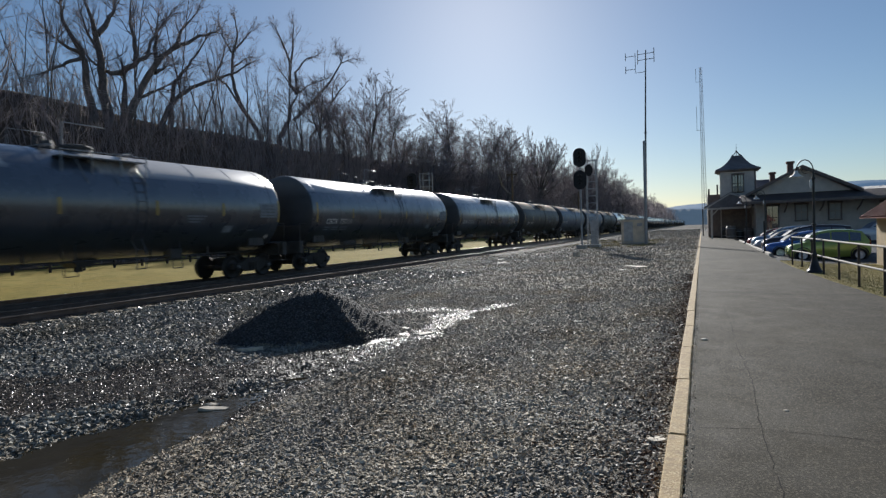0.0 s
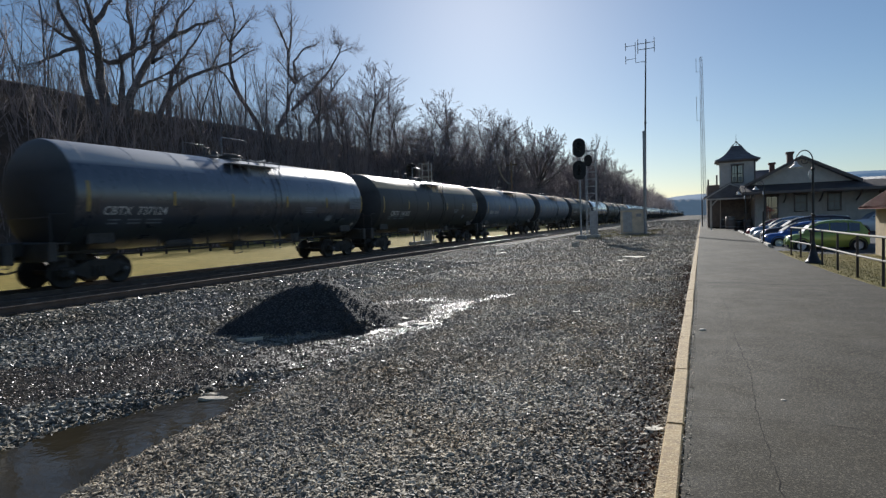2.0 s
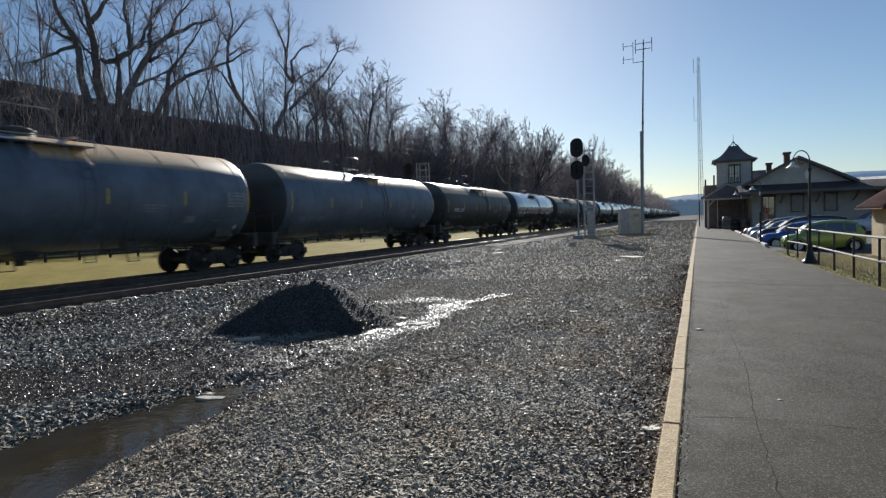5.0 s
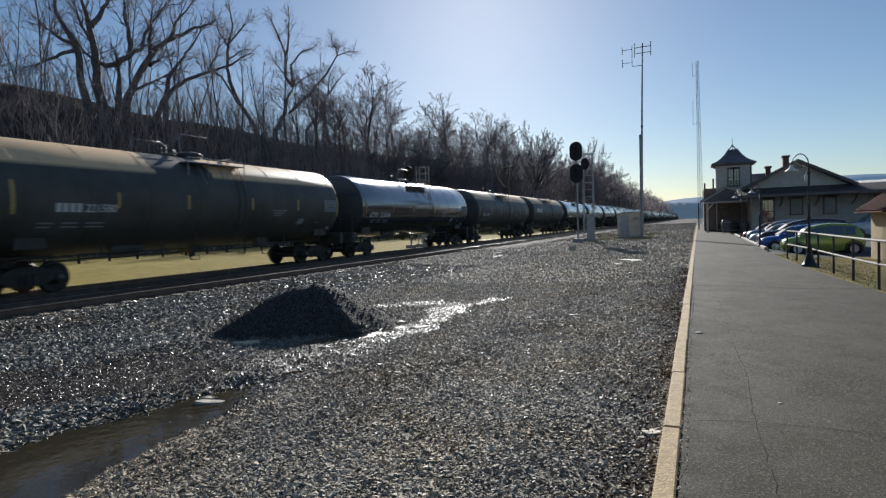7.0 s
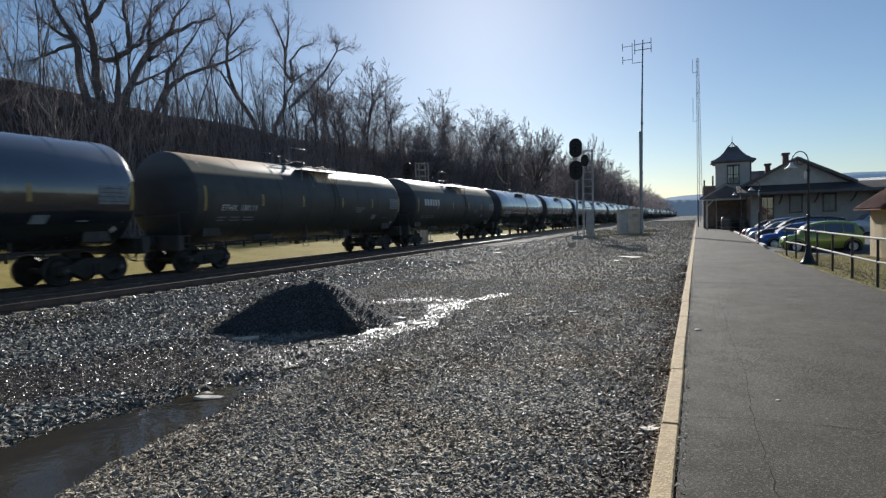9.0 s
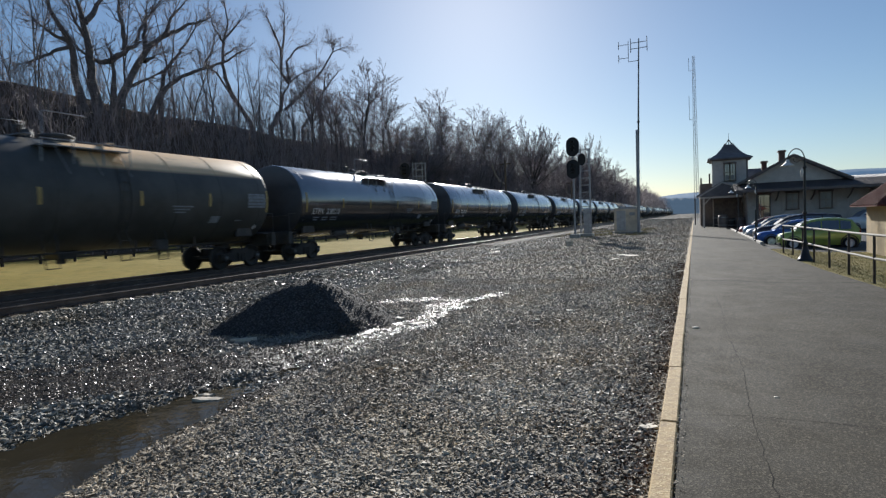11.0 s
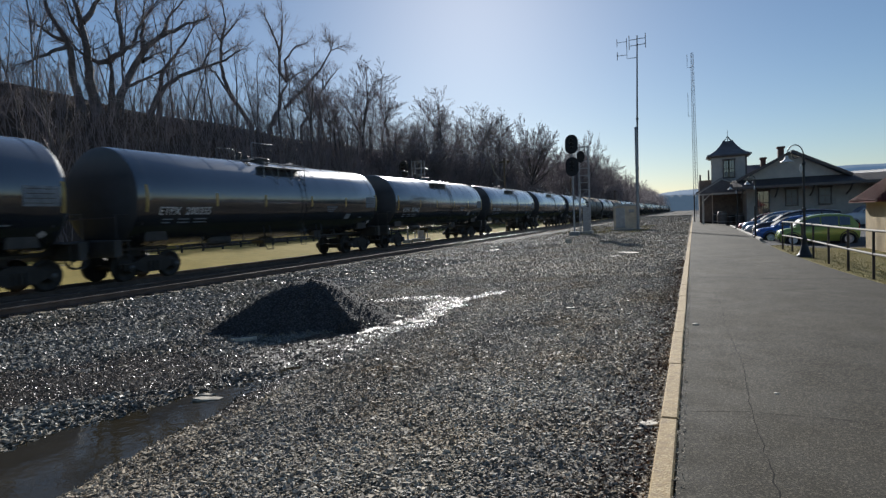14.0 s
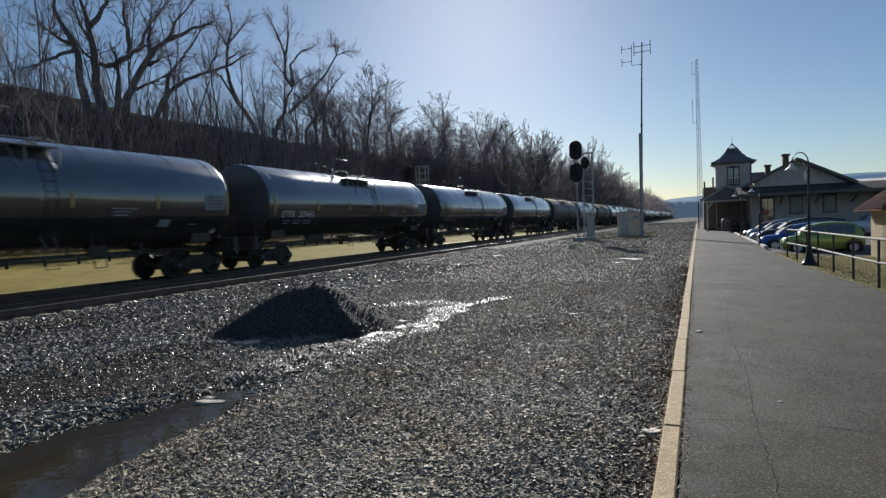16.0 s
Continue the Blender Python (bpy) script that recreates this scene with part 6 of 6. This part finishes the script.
def guided_tree(limbs, x, label, seed, bark_r, length=3.6):
    """A tree whose main limbs follow given lines in an upright plane. Each limb: its line, its thickness as a share of the trunk's, and where its shoots begin."""
    rng = random.Random(seed)
    y0, low = limbs[0][0][0]
    grow = 1.0          # further up the bank, and larger by as much, until its foot meets the ground
    while grow < 1.6 and ground_z(x * grow, y0 * grow) < EYE[2] + (low - EYE[2]) * grow:
        grow += 0.01
    x, y0, bark_r, length = x * grow, y0 * grow, bark_r * grow, length * grow
    limbs = [([(y * grow, EYE[2] + (z - EYE[2]) * grow) for y, z in line], share, start) for line, share, start in limbs]
    foot = ground_z(x, y0)
    trunk, crown = Build(), Build()
    for n, (line, share, start) in enumerate(limbs):
        pts = [Vector((rng.gauss(0, 0.35) if k else 0.0, y - y0, z - foot)) for k, (y, z) in enumerate(line)]
        if share >= 0.7:
            pts = [Vector((pts[0].x, pts[0].y - 0.2, min(-0.8, pts[0].z - 1.0)))] + pts
        fine = []
        for a, b in zip(pts, pts[1:]):
            for k in range(3):
                fine.append(a.lerp(b, k / 3) + Vector((rng.gauss(0, 0.10), rng.gauss(0, 0.10), rng.gauss(0, 0.05))) * (1 if k else 0))
        fine.append(pts[-1])
        r0 = bark_r * share
        rad = [r0 * (1 - 0.80 * (k / (len(fine) - 1)) ** 1.2) + 0.02 for k in range(len(fine))]
        trunk.tube(fine, rad, 8, False)
        sprout(crown, rng, fine, rad, 1, length, (10, 7, 8), start, 0.011, (22, 62))
        for k in range(4):      # shoots that fan out from the tip
            q, qr = branch(crown, rng, fine[-1], spread(rng, fine[-1] - fine[-2], radians(rng.uniform(5, 50))), length * 0.7, rad[-1] * 0.8, 4, 4, 0.14, 0.05, 0.011)
            sprout(crown, rng, q, qr, 2, length * 0.40, (7, 9), 0.1, 0.011, (20, 58))
    t = thing("tree", label, "tree", pose(x, y0, foot), "large bare trees")
    part("trunk", trunk, M_BARK, t)
    part("crown", crown, M_TWIG, t)
    return t


guided_tree([([(72.9, 17.1), (75.7, 20.2), (75.9, 22.4), (77.6, 24.9)], 1.0, 0.97), ([(77.6, 24.9), (76.0, 26.1), (76.4, 29.9), (74.7, 31.8), (73.0, 33.7)], 0.6, 0.55), ([(76.4, 29.6), (77.6, 33.3), (77.8, 36.1)], 0.4, 0.3),
             ([(77.6, 24.9), (77.2, 28.2), (80.4, 31.2), (83.7, 32.7)], 0.45, 0.6), ([(77.6, 24.9), (80.5, 26.8), (84.7, 28.8)], 0.3, 0.5),
             ([(76.5, 20.4), (81.9, 24.5), (87.9, 29.4), (91.0, 33.2), (92.0, 34.6)], 0.55, 0.92), ([(91.0, 33.2), (94.0, 34.6), (96.5, 35.6)], 0.2, 0.2), ([(91.0, 33.2), (90.8, 34.5), (89.7, 35.3)], 0.2, 0.2),
             ([(76.0, 26.1), (73.0, 27.8)], 0.2, 0.4)],
            -60.0, "large bare tree with a forked trunk and tufted crown", 11, 0.46, 3.0)
guided_tree([([(40.3, 14.3), (40.0, 17.4), (39.6, 20.2), (39.1, 21.4), (37.7, 23.6), (37.3, 24.9)], 0.85, 0.35), ([(39.4, 20.8), (37.9, 21.3), (36.7, 21.9)], 0.4, 0.3), ([(39.3, 20.3), (37.6, 19.4), (36.1, 18.4), (34.5, 17.5)], 0.35, 0.3)],
            -57.0, "large bare tree with a dark stem leaning out", 12, 0.52)
guided_tree([([(42.0, 14.4), (41.6, 17.7), (41.3, 20.6), (41.2, 22.9), (40.6, 24.5), (40.2, 26.3)], 1.0, 0.4), ([(41.2, 23.3), (42.2, 24.6), (43.0, 26.1), (43.7, 27.5)], 0.6, 0.4), ([(41.3, 21.5), (40.2, 23.0), (39.5, 25.0)], 0.3, 0.3)],
            -57.0, "large bare tree with a heavy dark stem forked high up", 16, 0.52)
guided_tree([([(43.8, 14.2), (43.9, 16.5), (43.7, 19.8)], 1.0, 0.9), ([(43.8, 19.9), (42.4, 19.5), (41.2, 20.0), (40.0, 20.5)], 0.45, 0.4), ([(43.8, 19.9), (45.7, 21.7), (47.8, 23.1)], 0.55, 0.35), ([(45.5, 21.6), (45.6, 24.2), (45.5, 26.0), (45.3, 28.1)], 0.42, 0.3),
             ([(44.2, 15.0), (44.9, 16.7), (47.0, 19.7), (48.5, 22.6), (50.8, 24.4), (52.8, 25.6), (55.0, 27.2), (57.0, 28.1)], 0.8, 0.45), ([(48.2, 21.9), (48.1, 23.8), (48.8, 25.8), (50.0, 27.9)], 0.4, 0.3),
             ([(48.0, 20.9), (48.8, 21.4), (49.8, 22.1)], 0.45, 0.6), ([(45.6, 17.5), (48.5, 19.1), (50.4, 20.2)], 0.3, 0.4), ([(50.8, 24.4), (52.1, 27.0), (54.6, 29.8)], 0.35, 0.3), ([(47.0, 22.7), (48.0, 25.0), (48.6, 27.5)], 0.3, 0.3)],
            -57.0, "large bare tree with a heavy trunk and wide crooked limbs", 13, 0.60)
guided_tree([([(48.4, 14.5), (49.4, 17.1), (50.6, 18.4), (53.3, 20.3), (56.7, 22.0), (61.0, 24.0), (63.6, 25.9)], 1.0, 0.4), ([(50.0, 17.6), (50.6, 20.2), (52.3, 22.4), (54.2, 24.3), (55.5, 26.6)], 0.8, 0.4), ([(56.7, 22.0), (58.0, 24.0), (58.6, 26.5)], 0.35, 0.3)],
            -57.0, "bare tree leaning out with one long low limb", 14, 0.36)
guided_tree([([(70.9, 17.3), (67.5, 20.6), (65.8, 23.4), (65.4, 25.2), (66.0, 29.0), (66.8, 31.4), (66.6, 33.6)], 1.0, 0.5), ([(67.4, 20.3), (64.3, 23.9), (61.9, 24.4)], 0.5, 0.4), ([(66.0, 29.0), (68.4, 31.6), (70.2, 33.5)], 0.4, 0.2),
             ([(66.0, 28.4), (64.1, 29.8), (63.5, 32.1)], 0.4, 0.2), ([(65.6, 26.5), (67.8, 28.2), (69.6, 29.0)], 0.35, 0.3)],
            -62.0, "tall bare tree with a curved dark trunk", 15, 0.36, 3.2)
guided_tree([([(83.5, 18.7), (88.4, 22.8), (90.5, 26.3), (93.2, 29.0), (95.5, 30.8)], 1.0, 0.35), ([(87.1, 21.8), (90.2, 23.3), (93.4, 23.8)], 0.5, 0.4), ([(90.5, 26.3), (90.8, 28.5), (92.0, 30.5)], 0.5, 0.2)],
            -62.0, "bare tree with a slanting trunk and a light crown", 17, 0.28, 3.0)
KINDS = [woods_tree(100 + k, h, (11, 5, 7), g, 0.009, 0.25) for k, (h, g) in enumerate(((17, 0.15), (20, 0.17), (15, 0.12), (21, 0.19), (13, 0.11), (18, 0.14)))]
FAR_KINDS = [woods_tree(140 + k, h * 0.8, (14, 8, 9), g, 0.020, 0.2, (16, 50)) for k, (h, g) in enumerate(((21, 0.20), (23, 0.22), (18, 0.17), (20, 0.18)))]
rng = random.Random(77)
spots = []
for y in list(np.arange(14, 100, 5.6)) + list(np.arange(100, 330, 3.6)):
    for row in range(3):
        yy = y + rng.uniform(-2, 2)
        depth = rng.uniform(3, 10) if row == 0 else rng.uniform(12, 24) if row == 1 else rng.uniform(22, 32)
        spots.append((float(woods_edge(yy)) - depth, yy, row))
for x, y, row in spots:
    k = rng.randrange(len(KINDS))
    s = rng.uniform(0.8, 1.15) * (0.85 if y < 130 and row == 0 else 1.0)
    if 150 < y < 290 and 10.0 < math.degrees(math.atan2(-x, y)) < 17.3:      # young growth before the broad trees
        s *= 0.66
    plant("tree", KINDS[k] if y < 100 else FAR_KINDS[k % 4], Matrix.LocRotScale((x, y, ground_z(x, y)), Euler((rng.gauss(0, 0.04), rng.gauss(0, 0.04), rng.uniform(0, 6.28))), (s, s, s * rng.uniform(0.95, 1.15)) if y < 100 else (s * 1.35, s * 1.35, s * rng.uniform(0.75, 1.05))),
          "bare upright woodland tree on the bank", "woodland trees")
for x, y, s in ((-57.0, 30.0, 1.2), (-60.0, 24.0, 1.0), (-64.0, 34.0, 1.1), (-58.0, 19.0, 0.95), (-66.0, 28.0, 1.2), (-70.0, 38.0, 1.1), (-62.0, 13.0, 1.0)):
    plant("tree", KINDS[3], Matrix.LocRotScale((x, y, ground_z(x, y)), Euler((0, 0, y)), (s * 1.25, s * 1.25, s)), "tall bare tree with a wide twiggy crown", "woodland trees")


def round_tree(seed, height, limbs, thick):
    """A broad bare tree: limbs fan out from a short trunk to a rounded crown of fine twigs."""
    rng = random.Random(seed)
    trunk, crown = Build(), Build()
    pts, rad = branch(trunk, rng, (0, 0, -0.4), (0.02, 0, 1), height * 0.30, 0.42, 5, 8, 0.05, 0.1, 0.30)
    for k in range(limbs):
        lean = radians(72) * math.sqrt((k + 0.5) / limbs)
        a = k * 2.39996
        way = Vector((math.sin(lean) * math.cos(a), math.sin(lean) * math.sin(a), math.cos(lean)))
        start = pts[-1].lerp(pts[-3], rng.random())
        q, qr = branch(trunk, rng, start, way, height * rng.uniform(0.52, 0.66), 0.17, 7, 5, 0.09, 0.05, 0.035)
        sprout(crown, rng, q, qr, 1, height * 0.24, (10, 7, 8), 0.28, thick, (18, 55))
    return trunk.mesh("trunk", M_BARK), crown.mesh("crown", M_TWIG)


ROUND = round_tree(171, 21, 24, 0.030)
for x, y, s, tall in ((-49.2, 188.5, 1.0, 1.40), (-40.0, 236.5, 0.92, 1.52), (-61.0, 128.0, 0.8, 0.85)):
    plant("tree", ROUND, Matrix.LocRotScale((x, y, ground_z(x, y)), Euler((0, 0, x)), (s, s, tall)), "broad bare tree with a rounded twiggy crown", "woodland trees")

# saplings and brush on the bank: too many to count
brush = Build()
for k in range(7600):
    y = rng.uniform(-8, 300) if k % 3 else rng.uniform(40, 200)
    e = float(woods_edge(y))
    x = e - rng.uniform(0, 32)
    z = ground_z(x, y)
    h = rng.uniform(1.5, 7.5) if y < 70 else rng.uniform(2.5, 9.0)
    fat = 1.0 if y < 90 else 1.7
    pts, rad = branch(brush, rng, (x, y, z - 0.2), (rng.gauss(0, 0.2), rng.gauss(0, 0.2), 1), h, 0.03 + 0.005 * h, 2, 3, 0.14, 0.08, 0.012)
    for j in range(9):
        f = rng.uniform(0.25, 1.0) * 2
        i = min(int(f), 1)
        twig(brush, rng, pts[i].lerp(pts[i + 1], f - i), spread(rng, (0, 0, 1), rng.uniform(0.3, 1.0)), h * rng.uniform(0.2, 0.42), 0.016 * fat)
whole("brush", brush, M_TWIG, "dense bare saplings and brush on the bank", "undergrowth", kind="stuff")
far = Build()
for k in range(760):
    y = rng.uniform(250, 900)
    x = float(woods_edge(y)) - rng.uniform(0, 45)
    z = ground_z(x, y)
    h = rng.uniform(8, 16)
    pts, rad = branch(far, rng, (x, y, z - 0.3), (rng.gauss(0, 0.1), rng.gauss(0, 0.1), 1), h, 0.2, 3, 3, 0.08, 0.1, 0.04)
    for j in range(26):
        f = rng.uniform(0.2, 1.0) * 3
        i = min(int(f), 2)
        twig(far, rng, pts[i].lerp(pts[i + 1], f - i), spread(rng, (0, 0, 1), rng.uniform(0.25, 1.0)), h * rng.uniform(0.2, 0.4), 0.07)
whole("far_woods", far, M_TWIG, "far bare woods along the line", "woods", kind="stuff")


def motions():
    steps = [0.5 * k for k in range(33)]
    for k, car in enumerate(train):
        walk(car, [(t, pose(TRAIN_X, car_y(k, t), 0)) for t in steps])
        if k > 17:
            continue
        for truck in [o for o in car.children if o.name.startswith("truck")]:
            for wheel in [o for o in truck.children if o.name.startswith("wheelset")]:
                at = wheel.matrix_basis.translation.copy()
                walk(wheel, [(f / FPS, pose(at.x, at.y, at.z, math.degrees(run(f / FPS) / 0.457) % 360.0)) for f in range(481)])


motions()
